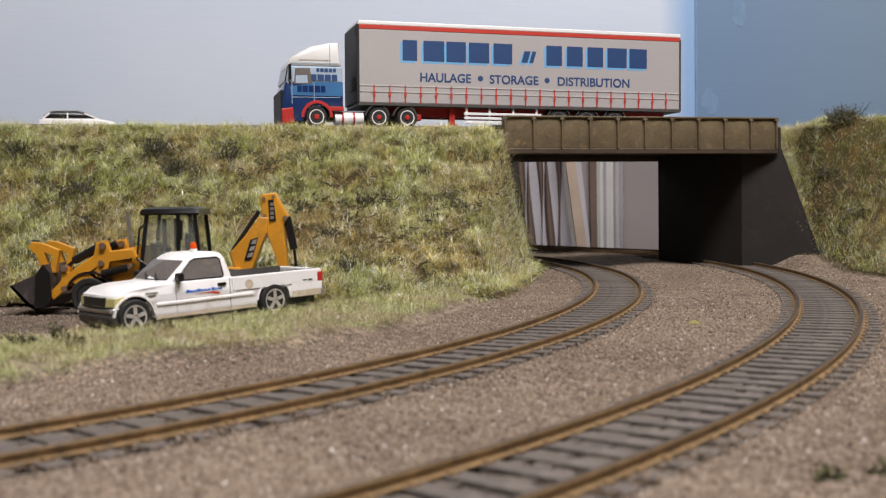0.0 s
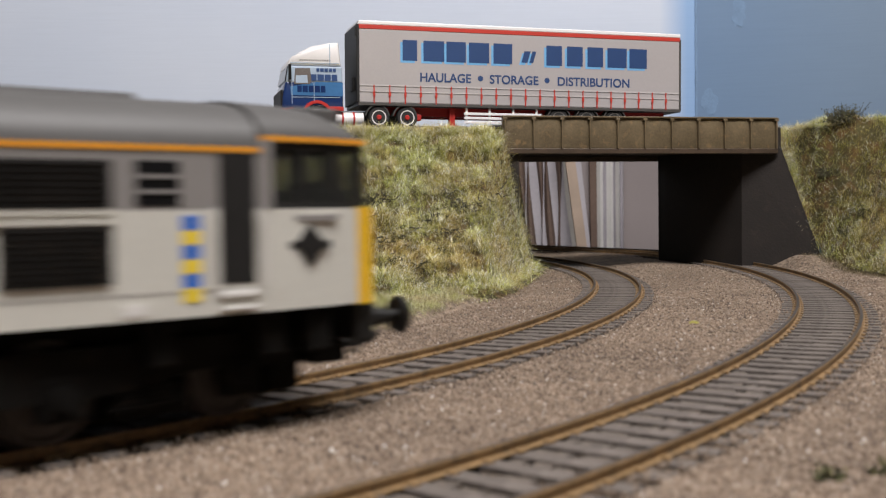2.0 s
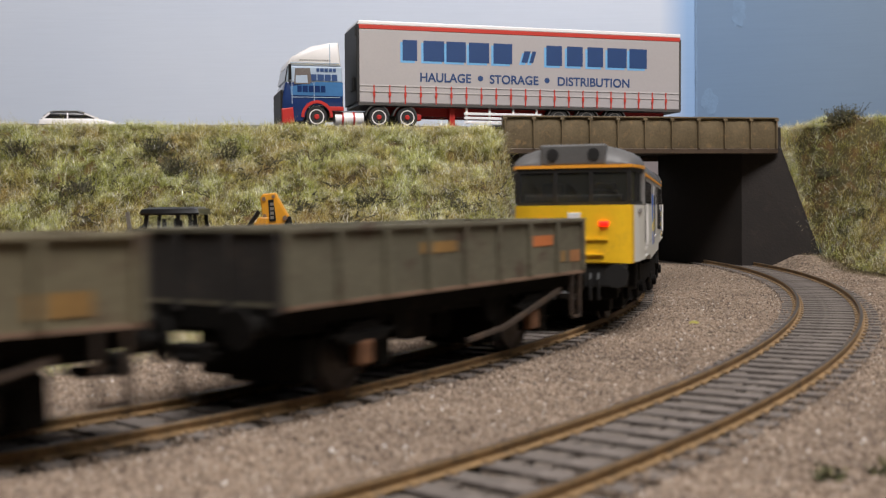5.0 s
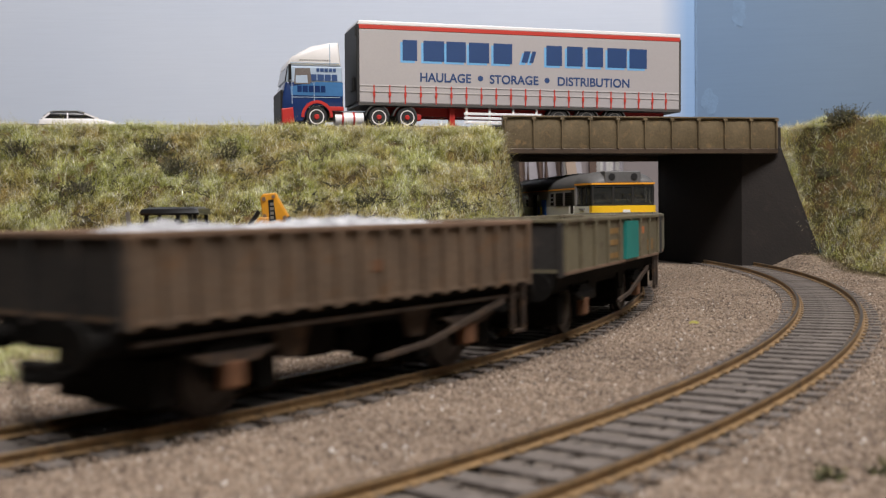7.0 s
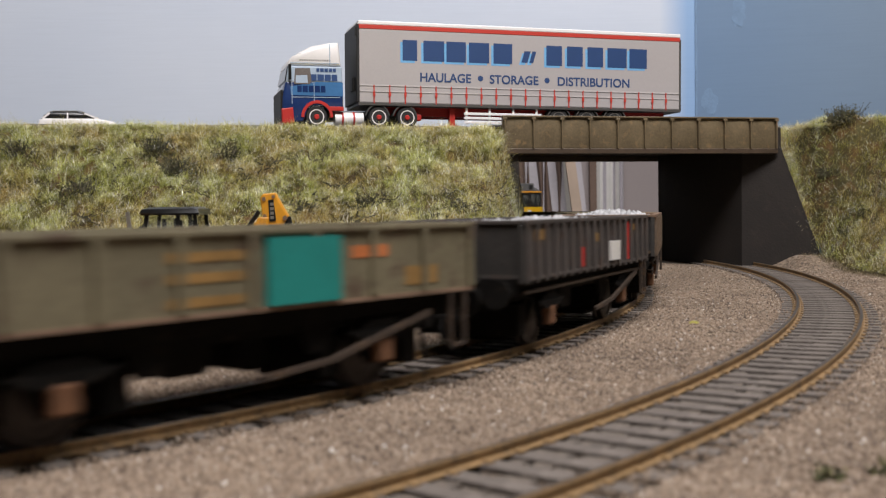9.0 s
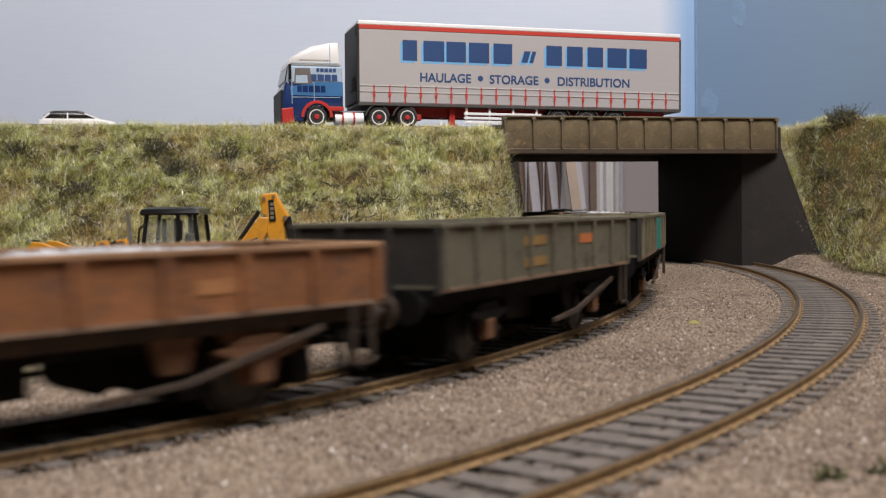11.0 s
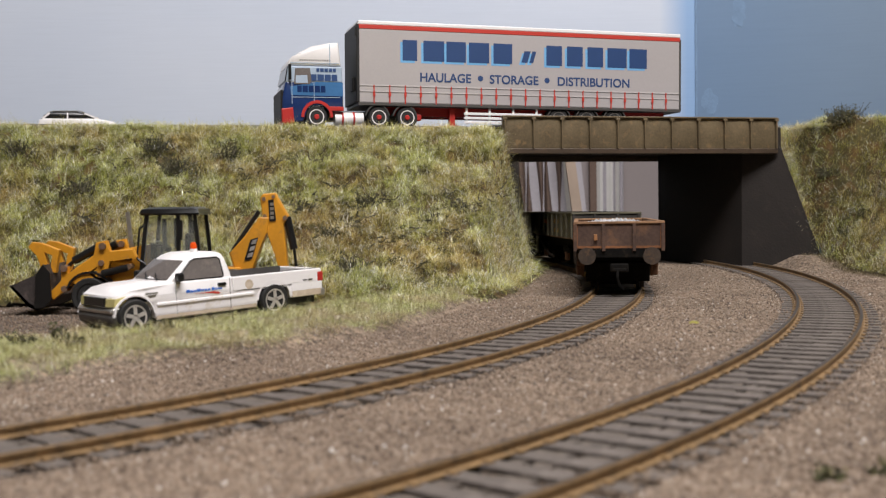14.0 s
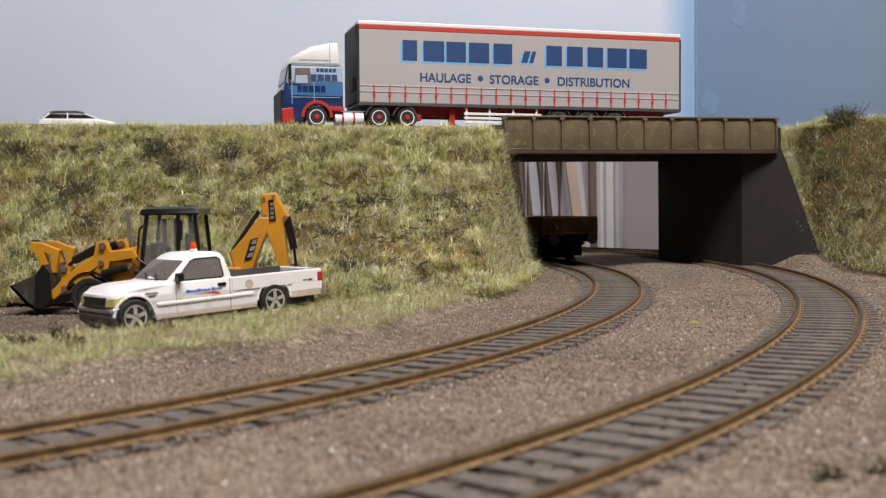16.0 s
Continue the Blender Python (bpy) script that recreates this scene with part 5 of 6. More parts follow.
    for z in (74.2, 76.4, 78.6):
        part("side_guard", Mesh().box(55.5, 0.6, z, 98, 1.3, z + 1.3, 0.1), GLOSSWHITE, tr, "white side guard rail")
    for x in (56.5, 69.0, 82.0, 95.0):
        part("guard_post", Mesh().box(x, 1.3, 74.0, x + 1.1, 2.2, 82.5), GLOSSWHITE, tr)
    for x in (108, 124, 140):
        for y, o in ((3.6, -1), (W - 3.6, 1)):
            road_wheel(tr, x, y, ROAD_Z + 6.15, 5.5, 4.6, o, CHROME)
        part("mudguard", Mesh().rings([[(px, y, pz) for px, pz in arc(x, ROAD_Z + 5.5, 6.4, 15, 165) + arc(x, ROAD_Z + 5.5, 6.9, 165, 15)] for y in (0.8, 6.4)]), BUMPER, tr)
    # tractor
    cab = empty("tractor", "", "", -1.2, 0, ROAD_Z * 0.06)
    cab.scale = (0.90, 1.0, 0.94)
    cab.parent = lo
    low = [(-40.4, 74.6), (-40.9, 82.0), (-40.6, 87.9), (-39.0, 95.0), (-38.2, 96.0), (-7.2, 96.0), (-7.0, 82.4), (-13.0, 81.0)] + arc(-21.7, ROAD_Z + 5.6, 7.2, 25, 165, 9) + [(-29.6, 76.0), (-30.4, 74.6)]
    part("cab_lower", pillow(low, 0.6, W - 0.6, 0.8), CABBLUE, cab, "glossy dark blue lower cab", smooth=True)
    part("cab_middle", pillow([(-38.6, 95.4), (-37.4, 103.9), (-7.6, 103.9), (-7.2, 95.4)], 0.5, W - 0.5, 0.7), CABPALE, cab, "pale blue upper cab side")
    part("cab_flash", Mesh().prism([(-36.0, 88.6), (-7.1, 88.2), (-7.2, 95.6), (-22.0, 95.6), (-36.4, 93.0)], 1, 0.42, 0.7), CABMID, cab)
    part("cab_roof", pillow([(-37.6, 103.95), (-36.6, 107.2), (-31.0, 111.2), (-24.6, 114.4), (-14.0, 116.6), (-9.2, 116.9), (-8.3, 110), (-7.8, 103.95)], 0.8, W - 0.8, 1.6), GLOSSWHITE, cab, "white cab roof with wind deflector", smooth=True)
    part("roof_seam", Mesh().box(-14.4, 0.6, 104.5, -14.0, 0.95, 115.8).box(-36, 0.55, 105.4, -9, 0.9, 105.7), CABPALE, cab)
    bars(cab, [0.9] * 14, -31.0, 106.6, 107.4, 0.82, M_GREY, 0.35, d=0.1)
    part("side_window", Mesh().prism([(-34.2, 94.4), (-33.6, 102.6), (-25.4, 102.8), (-24.6, 96.4), (-25.6, 94.4)], 1, 0.25, 0.6), SMOKE, cab, "dark cab side window")
    # Pale panel on the dark glass paints in the window's bright area.
    part("painted_window_light", Mesh().prism([(-33.4, 95.0), (-33.3, 98.8), (-27.0, 99.2), (-26.6, 95.0)], 1, 0.2, 0.3), CABPALE, cab)
    part("windscreen", Mesh().prism([(-39.2, 96.2), (-37.7, 103.6), (-37.3, 103.6), (-38.6, 96.2)], 1, 2.0, W - 2.0), DARKGLASS, cab)
    part("mirror", Mesh().box(-37.4, -1.6, 96.5, -35.8, 0.3, 104.6, 0.3).box(-36.8, -0.6, 95.0, -36.2, 0.6, 95.6), JBLACK, cab)
    part("front_panel", Mesh().box(-41.6, 1.2, 75.0, -40.2, W - 1.2, 91.5, 0.6), BLACK, cab, "black front grille")
    part("red_bumper", pillow([(-41.2, 73.6), (-41.4, 81.4), (-35.0, 82.2), (-34.2, 73.6)], 0.2, W - 0.2, 0.5), RED, cab, "dark red bumper corner")
    part("wheel_arch", Mesh().rings([[(px, y, pz) for px, pz in arc(-21.7, ROAD_Z + 5.6, 7.3, 0, 180, 14) + arc(-21.7, ROAD_Z + 5.6, 8.9, 180, 0, 14)] for y in (0.2, 4.0)]), RED, cab, "red wheel arch")
    part("red_sill", Mesh().box(-15, 0.3, 80.6, -6.8, 3, 82.8, 0.2), RED, cab)
    for x0, ws, z0, z1, m in ((-21.8, (1.6, 2.0, 2.0, 1.8, 1.6), 101.0, 102.8, NAVY), (-25.0, (3.2, 3.6, 3.4, 3.2), 96.2, 99.6, NAVY), (-32.5, (2.4, 2.9, 2.9, 2.9, 2.6), 90.2, 93.6, CABBLUE)):
        bars(cab, ws, x0, z0, z1, 0.42, m, 0.45, d=0.14)
    part("door_line", Mesh().box(-35.6, 0.35, 84.0, -35.3, 0.62, 103.0).box(-23.4, 0.35, 84.0, -23.1, 0.62, 103.0).box(-35.3, 0.35, 87.4, -9, 0.62, 87.7), CABPALE, cab)
    part("fuel_tank", Mesh().cyl((-11.5, 4.6, 76.6), (4.6, 4.6, 76.6), 3.6, n=20), GLOSSWHITE, cab, "white cylindrical fuel tank", smooth=True)
    for x in (-7.8, -1.4):
        part("tank_band", Mesh().cyl((x, 4.6, 76.6), (x + 1.1, 4.6, 76.6), 3.75, n=20), RED, cab)
    part("chassis", Mesh().box(-36, 9, 76.5, 38, 24, 81.2, 0.3), BUMPER, cab)
    for x in (-21.7, 12.4, 28.2):
        for y, o in ((3.4, -1), (W - 3.4, 1)):
            w = road_wheel(lo, x * 0.93 - 0.8, y, ROAD_Z + 5.5, 5.5, 4.8, o, GLOSSWHITE)
            part("hub", Mesh().cyl((0, o * 2.2, 0), (0, o * 3.1, 0), 1.5, 1.0, 12), RED, w, "red wheel hub")
        if x > 0:
            part("mudguard", Mesh().rings([[(px, y, pz) for px, pz in arc(x, ROAD_Z + 5.6, 6.6, 10, 170) + arc(x, ROAD_Z + 5.6, 7.2, 170, 10)] for y in (0.6, 6.4)]), BUMPER, cab)
    part("air_tank", Mesh().box(34.5, 3, 76.0, 38.5, 8, 79.5, 0.6), RED, cab)


def nosed(m):
    """Rounds the front of a car in plan: narrower towards the nose, corners drawn back."""
    m.v = [(x - 0.018 * max(abs(y) - 5.0, 0) ** 2 if x > 24.5 else x, y * (1 - 0.012 * max(x - 21.0, 0)), z) for x, y, z in m.v]
    return m


def build_pickup():
    z = -2.3
    pk = new("pickup_truck")
    pk.empty_display_size = 0.01
    pk.matrix_basis = pose(-75.4 * MM, 317.0 * MM, z * MM, 0, 2.2, 222.9)
    tagged(pk, "dusty white pickup truck parked on the earth yard", "pickup")
    side = [(-40.4, 5.4), (-40.9, 9.0), (-40.4, 9.4), (-8.4, 9.4), (-8.4, 13.4), (12.0, 13.5), (20.0, 13.3), (25.6, 12.6), (28.2, 11.0), (28.8, 8.0), (28.8, 5.6), (28.45, 4.9)]
    side += arc(22.8, 5.0, 6.0, 0, 180, 12) + [(16.8, 4.2), (-16.8, 4.2)] + arc(-22.8, 5.0, 6.0, 0, 180, 12) + [(-28.9, 5.0)]
    part("body", nosed(pillow(side, -11.4, 11.4, 0.5)), DUSTWHITE, pk, "white body with road dust", smooth=True)
    low = Mesh()
    for s in (1, -1):
        low.box(-16.4, s * 10.6, 3.5, 16.4, s * 11.35, 6.9, 0.25)
        low.box(-40.2, s * 10.8, 5.0, -29.3, s * 11.45, 7.4, 0.2)
    part("sill", low, DUSTCREAM, pk, "cream dust-covered sills")
    bed = Mesh()
    for s in (1, -1):
        bed.box(-40.6, s * 10.2, 6.9, -29.2, s * 11.47, 9.6, 0.1).box(-40.6, s * 10.2, 9.0, -8.4, s * 11.47, 13.2, 0.3)
    bed.box(-40.9, -10.2, 9.2, -39.6, 10.2, 13.1, 0.3)
    part("bed_sides", bed, DUSTWHITE, pk)
    part("bed_liner", Mesh().box(-39.5, -10.1, 9.42, -8.6, 10.1, 9.7).box(-39.5, 9.6, 9.7, -8.6, 10.15, 13.35).box(-39.5, -10.15, 9.7, -8.6, -9.6, 13.35), BUMPER, pk, "dark grey bed liner")
    # cab
    rings = []
    for zz, x0, x1, hw in ((13.2, 12.6, -8.6, 10.9), (14.2, 11.4, -8.6, 10.8), (19.0, 5.4, -7.4, 9.5), (20.3, 3.4, -6.6, 8.9), (20.9, 1.6, -5.4, 7.8)):
        rings.append([(x0, -hw + 0.8, zz), (x0 + 0.7, 0, zz), (x0, hw - 0.8, zz), (x0 - 0.8, hw, zz), (x1 + 0.6, hw, zz), (x1, hw - 0.7, zz), (x1, -hw + 0.7, zz), (x1 + 0.6, -hw, zz), (x0 - 0.8, -hw, zz)])
    cab = part("cab", Mesh().rings(rings), DUSTWHITE, pk, "white cab", smooth=True)
    slope = lambda zz: 10.95 - (zz - 13.2) * (10.9 - 9.5) / 5.8
    for s in (1, -1):
        q = [(9.6, 13.7), (8.6, 14.7), (4.2, 18.9), (2.6, 19.4), (-4.4, 19.4), (-5.4, 18.7), (-5.8, 14.0), (-5.2, 13.6)]
        part("side_window", Mesh().rings([[(x, s * (slope(zz) - 0.3), zz) for x, zz in q], [(x, s * (slope(zz) + 0.12), zz) for x, zz in q]]), SMOKE, cab, "dusty dark side window")
        part("window_seal", Mesh().tube([(x, s * (slope(zz) + 0.1), zz) for x, zz in q + q[:1]], 0.22, 5), JBLACK, cab)
        part("door_line", Mesh().box(9.9, s * 11.2, 4.4, 10.05, s * 11.43, 13.4).box(-7.6, s * 11.2, 4.2, -7.35, s * 11.45, 13.2), M_GREY, pk)
        part("door_handle", Mesh().box(-6.2, s * 11.2, 11.0, -3.4, s * 11.75, 12.0, 0.3), JBLACK, pk, "black door handle")
        part("moulding", Mesh().box(-15.6, s * 11.2, 7.3, 16.2, s * 11.75, 8.2, 0.2), DUSTWHITE, pk)
        part("mirror", Mesh().box(8.2, s * 11.0, 13.6, 10.2, s * 13.6, 16.0, 0.6), JBLACK, pk, "black door mirror")
        part("head_lamp", nosed(pillow([(25.4, 8.2), (25.8, 10.9), (28.7, 10.4), (29.1, 8.2)], min(s * 7.0, s * 11.6), max(s * 7.0, s * 11.6), 0.15)), LAMPY, pk, "yellowed headlamp")
        part("tail_lamp", Mesh().box(-41.1, s * 9.8, 9.2, -38.9, s * 11.6, 12.2, 0.3), RED, pk, "red tail lamp")
        part("fuel_flap", Mesh().cyl((-14.0, s * 11.2, 10.6), (-14.0, s * 11.5, 10.6), 1.4, n=16), DUSTCREAM, pk)
        for cx in (22.8, -22.8):
            part("arch_lip", Mesh().rings([[(px, y, pz) for px, pz in arc(cx, 5.0, 5.8, 5, 175) + arc(cx, 5.0, 6.2, 175, 5)] for y in (s * 10.4, s * 11.5)]), DUSTWHITE, pk)
    # company mark as plain bars
    mk = Mesh()
    x = 6.8
    for w in (1.1, 0.8, 0.8, 1.2, 0.9, 0.8, 0.8, 0.0, 1.0, 0.8, 0.4, 0.5):
        if w:
            mk.box(x, 11.3, 10.1, x - w, 11.5, 10.65 + (0.25 if w > 0.95 else 0))
        x -= w + 0.22
    part("mark_bar", mk, BLUE, pk, "blue lettering shown as plain bars")
    for k in range(3):
        part("mark_stripe", Mesh().prism([(4.2 - k * 2.2, 9.55 - k * 0.05), (-2.6 - k * 0.7, 9.75 - k * 0.2), (-2.4 - k * 0.7, 9.4 - k * 0.3)], 1, 11.35, 11.5 + k * 0.02), STRIPE_RED, pk)
    part("badge", Mesh().box(19.4, 11.2, 10.8, 15.6, 11.5, 11.3).box(18.6, 11.2, 10.0, 16.4, 11.5, 10.6), CHROME, pk)
    part("script_badge", Mesh().box(-33.4, 11.3, 9.8, -35.0, 11.52, 10.2).box(-35.4, 11.3, 9.7, -37.0, 11.52, 10.2), BUMPER, pk)
    part("windscreen", Mesh().rings([[(11.8, -9.4, 14.3), (12.5, 0, 14.3), (11.8, 9.4, 14.3), (5.9, 8.3, 19.2), (6.6, 0, 19.2), (5.9, -8.3, 19.2)], [(11.5, -9.4, 14.1), (12.2, 0, 14.1), (11.5, 9.4, 14.1), (5.6, 8.3, 19.0), (6.3, 0, 19.0), (5.6, -8.3, 19.0)]]), SMOKE, cab, "dusty sloping windscreen")
    part("wiper", Mesh().tube([(12.6, 5.5, 14.2), (10.6, 1.0, 15.6)], 0.2, 5).tube([(12.6, -0.5, 14.2), (10.6, -5.0, 15.6)], 0.2, 5), JBLACK, cab)
    part("grille", Mesh().box(28.2, -6.4, 8.2, 29.2, 6.4, 10.6, 0.2), JBLACK, pk, "black grille")
    part("front_bumper", nosed(pillow([(25.0, 3.4), (25.6, 6.0), (29.4, 6.4), (30.2, 5.4), (29.8, 3.6), (28.4, 2.6)], -11.8, 11.8, 0.5)), BUMPER, pk, "dark grey front bumper", smooth=True)
    part("bumper_strip", nosed(pillow([(25.4, 6.2), (25.6, 7.9), (29.2, 7.9), (30.2, 7.2), (29.9, 6.4)], -11.7, 11.7, 0.3)), CHROME, pk, "pale bumper top", smooth=True)
    part("rear_bumper", Mesh().box(-42.2, -10.8, 4.6, -40.3, 10.8, 6.8, 0.4), CHROME, pk)
    part("underside", Mesh().box(-39, -9.5, 2.6, 26, 9.5, 5.2, 0.3), JBLACK, pk)
    for x in (22.8, -22.8):
        for s in (1, -1):
            road_wheel(pk, x, s * 9.9, 5.0, 5.0, 3.4, s, SILVER, 24, 5)
    bc = part("beacon_base", Mesh().cyl((-1.6, 2.0, 20.8), (-1.6, 2.0, 21.9), 1.1, n=14), GLOSSWHITE, pk)
    part("beacon", Mesh().lathe((-1.6, 2.0, 21.9), (0, 0, 1), [(0.95, 0), (0.95, 1.2), (0.7, 1.8), (0.2, 2.0)], 14), BEACON, bc, "orange flashing beacon", smooth=True)


class Cabin(Mesh):
    """Mesh for the digger's cab, drawn in to its narrower plan."""

    def add(self, verts, faces):
        return Mesh.add(self, [(x * 0.80 + 0.2, y * 0.82, z) for x, y, z in verts], faces)


def build_digger():
    dg = empty("backhoe_loader", "yellow backhoe loader with black cab and raised boom", "digger", -90.2, 362.0, -2.7)
    part("hood", pillow([(-20.6, 20.3), (-10.1, 22.2), (-9.0, 13.0), (-12.0, 9.0), (-24.0, 9.0), (-24.0, 13.2)], -7.5, 7.5, 0.6), JYELLOW, dg, "yellow engine hood", smooth=True)
    part("hood_panel", Mesh().box(-19.2, -7.8, 17.6, -12.6, -7.4, 19.8), JBLACK, dg)
    bars(dg, (1.3, 1.4, 1.4), -18.2, 17.9, 19.5, -7.75, CHROME, 0.3, "mark_bar")
    part("chassis", Mesh().box(-30, -6, 5.0, 20, 6, 10.5, 0.6).box(12, -9, 6, 22, 9, 14, 0.6), JBLACK, dg)
    for s in (1, -1):
        y0, y1 = (-11.6, -9.2) if s < 0 else (9.2, 11.6)
        arm = part("loader_arm", pillow([(-38.9, 6.9), (-33.6, 12.6), (-29.1, 16.0), (-24.0, 19.4), (-22.8, 23.6), (-19.6, 24.2), (-18.6, 20.8), (-11.1, 21.3), (-9.8, 18.8), (-18.6, 17.6), (-20.2, 12.0), (-22.6, 12.0), (-22.6, 15.6), (-29.1, 11.4), (-37.6, 5.0)], y0, y1, 0.3), JYELLOW, dg, "yellow loader arm")
        for px, pz, r in ((-33.6, 15.2, 1.7), (-33.6, 8.6, 1.7), (-20.9, 22.4, 1.8), (-21.4, 16.9, 1.5), (-21.4, 13.0, 1.5), (-12.4, 15.6, 1.5)):
            part("pin", Mesh().cyl((px, y0 - 0.9, pz), (px, y1 + 0.9, pz), r * 0.62, n=12), PINM, arm, "worn steel pin")
        part("tilt_link", Mesh().bar((-33.6, (y0 + y1) / 2 - s * 0.2, 15.8), (-33.6, (y0 + y1) / 2, 8.0), 2.6, 2.2), JYELLOW, arm)
        part("ram", Mesh().cyl((-31.4, (y0 + y1) / 2 - s * 1.9, 17.6), (-22.2, (y0 + y1) / 2 - s * 1.9, 22.6), 1.35, n=12).cyl((-33.6, (y0 + y1) / 2 - s * 1.9, 15.6), (-31.4, (y0 + y1) / 2 - s * 1.9, 17.6), 0.6, n=8), JBLACK, arm, "black hydraulic ram")
        part("ram", Mesh().cyl((-21.0, y0 - 0.7, 13.4), (-12.6, y0 - 0.7, 15.4), 1.2, n=12), JBLACK, arm)
        part("bracket", pillow([(-31.4, 11.4), (-26.0, 14.4), (-24.0, 12.2), (-29.4, 9.2)], y0 - 0.5, y1 + 0.5, 0.2), JYELLOW, arm)
    part("quick_link", pillow([(-46.5, 22.4), (-45.2, 23.9), (-42.3, 23.6), (-36.3, 21.2), (-37.6, 13.7), (-39.3, 13.7), (-38.4, 19.6), (-41.4, 20.8), (-40.0, 15.4), (-42.4, 15.0), (-43.8, 19.4)], -8.4, -6.0, 0.2), JYELLOW, dg, "yellow bucket tilt lever")
    part("quick_link", pillow([(-46.5, 22.4), (-45.2, 23.9), (-42.3, 23.6), (-36.3, 21.2), (-37.6, 13.7), (-39.3, 13.7), (-38.4, 19.6), (-41.4, 20.8), (-40.0, 15.4), (-42.4, 15.0), (-43.8, 19.4)], 6.0, 8.4, 0.2), JYELLOW, dg, "yellow bucket tilt lever")
    bk = Mesh()
    shell = [(-53.0, 9.6), (-46.5, 2.9), (-43.6, 1.7), (-40.0, 3.2), (-38.4, 6.0), (-38.8, 13.5), (-40.2, 16.6)]
    inner = [(-41.2, 16.2), (-40.0, 13.2), (-39.8, 6.6), (-41.0, 4.4), (-43.8, 3.0), (-46.0, 4.0), (-52.2, 10.0)]
    shift = lambda q: [(x * 0.92 - 2.6, z) for x, z in q]
    bk.prism(shift(shell + inner), 1, -12.5, 12.5)
    for y in (-12.5, 11.7):
        bk.prism(shift([(-53.0, 9.6), (-46.5, 2.9), (-43.6, 1.7), (-40.0, 3.2), (-38.4, 6.0), (-38.8, 13.5), (-40.2, 16.6), (-44.0, 13.2)]), 1, y, y + 0.8)
    b = part("bucket", bk, BUCKETM, dg, "worn dark steel loader bucket")
    part("bucket_cheek", pillow(shift([(-44.2, 2.2), (-43.4, 13.4), (-40.6, 16.8), (-38.2, 14.0), (-38.0, 5.0), (-40.5, 2.6)]), -13.3, -12.52, 0.2), JBLACK, b)
    for i in range(7):
        y = -11.1 + i * 3.7
        part("tooth", Mesh().prism(shift([(-53.8, 9.9), (-50.5, 7.2), (-51.2, 8.8)]), 1, y - 0.6, y + 0.6), BUCKETM, b)
    # cab: roof, posts, glazing, seat and column
    roof = part("cab_roof", Cabin().rings([[(x, y, z) for x, y in ((x0, -hy), (x0 + 1.5, -hy - 0.8), (x1 - 1.5, -hy - 0.8), (x1, -hy), (x1, hy), (x1 - 1.5, hy + 0.8), (x0 + 1.5, hy + 0.8), (x0, hy))] for z, x0, x1, hy in ((32.2, -11.2, 12.2, 11.0), (32.8, -11.8, 12.6, 11.4), (34.2, -11.2, 11.8, 11.0), (34.9, -8.2, 9.8, 9.0))]), JBLACK, dg, "black cab roof", smooth=True)
    for s in (1, -1):
        for a, c in (((-12.0, 10.6, 13.0), (-9.2, 10.0, 32.4)), ((12.6, 10.6, 13.0), (10.6, 10.0, 32.4)), ((3.6, 10.9, 13.0), (3.8, 10.3, 32.4))):
            part("cab_post", Cabin().bar((a[0], s * a[1], a[2]), (c[0], s * c[1], c[2]), 1.2, 1.5), JBLACK, dg)
        pn = part("side_glass", Cabin().rings([[(-11.2, s * 10.7, 15), (3.4, s * 10.7, 15), (3.6, s * 10.2, 32), (-8.6, s * 10.2, 32)], [(-11.2, s * 10.5, 15), (3.4, s * 10.5, 15), (3.6, s * 10.0, 32), (-8.6, s * 10.0, 32)]]), CLEAR, dg)
        pn.visible_shadow = False
        pn = part("side_glass", Cabin().rings([[(4.4, s * 10.7, 15), (11.6, s * 10.7, 15), (10.0, s * 10.2, 32), (4.6, s * 10.2, 32)], [(4.4, s * 10.5, 15), (11.6, s * 10.5, 15), (10.0, s * 10.0, 32), (4.6, s * 10.0, 32)]]), CLEAR, dg)
        pn.visible_shadow = False
        part("door_frame", Cabin().bar((-11.6, s * 10.8, 15.4), (12.0, s * 10.8, 15.4), 0.8, 1.2).bar((4.6, s * 10.6, 30.5), (4.4, s * 10.8, 24), 1.4, 2.0).bar((-2.2, s * 9.4, 31), (-2.2, s * 9.8, 21), 0.8, 1.8), JBLACK, dg)
    part("cab_floor", Cabin().box(-12.4, -10.8, 11.5, 13.0, 10.8, 14.0, 0.4), JBLACK, dg)
    part("seat", Cabin().box(-1.0, -4.2, 14, 6.6, 4.2, 18.4, 0.8).box(4.6, -4.2, 18, 7.0, 4.2, 26.0, 0.9), JBLACK, dg, "black driver's seat")
    part("steering_column", Cabin().cyl((-8.0, 0, 14), (-5.4, 0, 21.5), 0.8, n=8).cyl((-5.7, 0, 21.0), (-5.1, 0, 22.4), 3.4, n=16).box(-10.0, -3.5, 17.5, -7.4, 3.5, 22.8, 0.6), JBLACK, dg)
    part("mirror_arm", Cabin().tube([(-9.8, -10.8, 16), (-13.2, -11.8, 18), (-11.8, -11.8, 28), (-10.0, -10.6, 29)], 0.45), JBLACK, dg)
    part("exhaust", Mesh().cyl((-15.6, 3.0, 20.5), (-16.8, 3.0, 33.4), 0.75, n=10), CHROME, dg, "thin steel exhaust stack")
    # backhoe
    boom = part("boom", pillow([(18.5, 19.0), (24.0, 25.0), (29.0, 31.2), (32.0, 31.0), (31.4, 26.0), (29.6, 22.4), (26.0, 13.0), (23.4, 9.0), (19.4, 9.0), (20.2, 14.0)], -2.6, 2.6, 0.4), JYELLOW, dg, "yellow backhoe boom")
    part("boom_plate", Mesh().prism([(23.6, 16.6), (26.2, 17.2), (28.4, 24.4), (25.8, 23.6)], 1, -2.9, -2.58), JBLACK, boom)
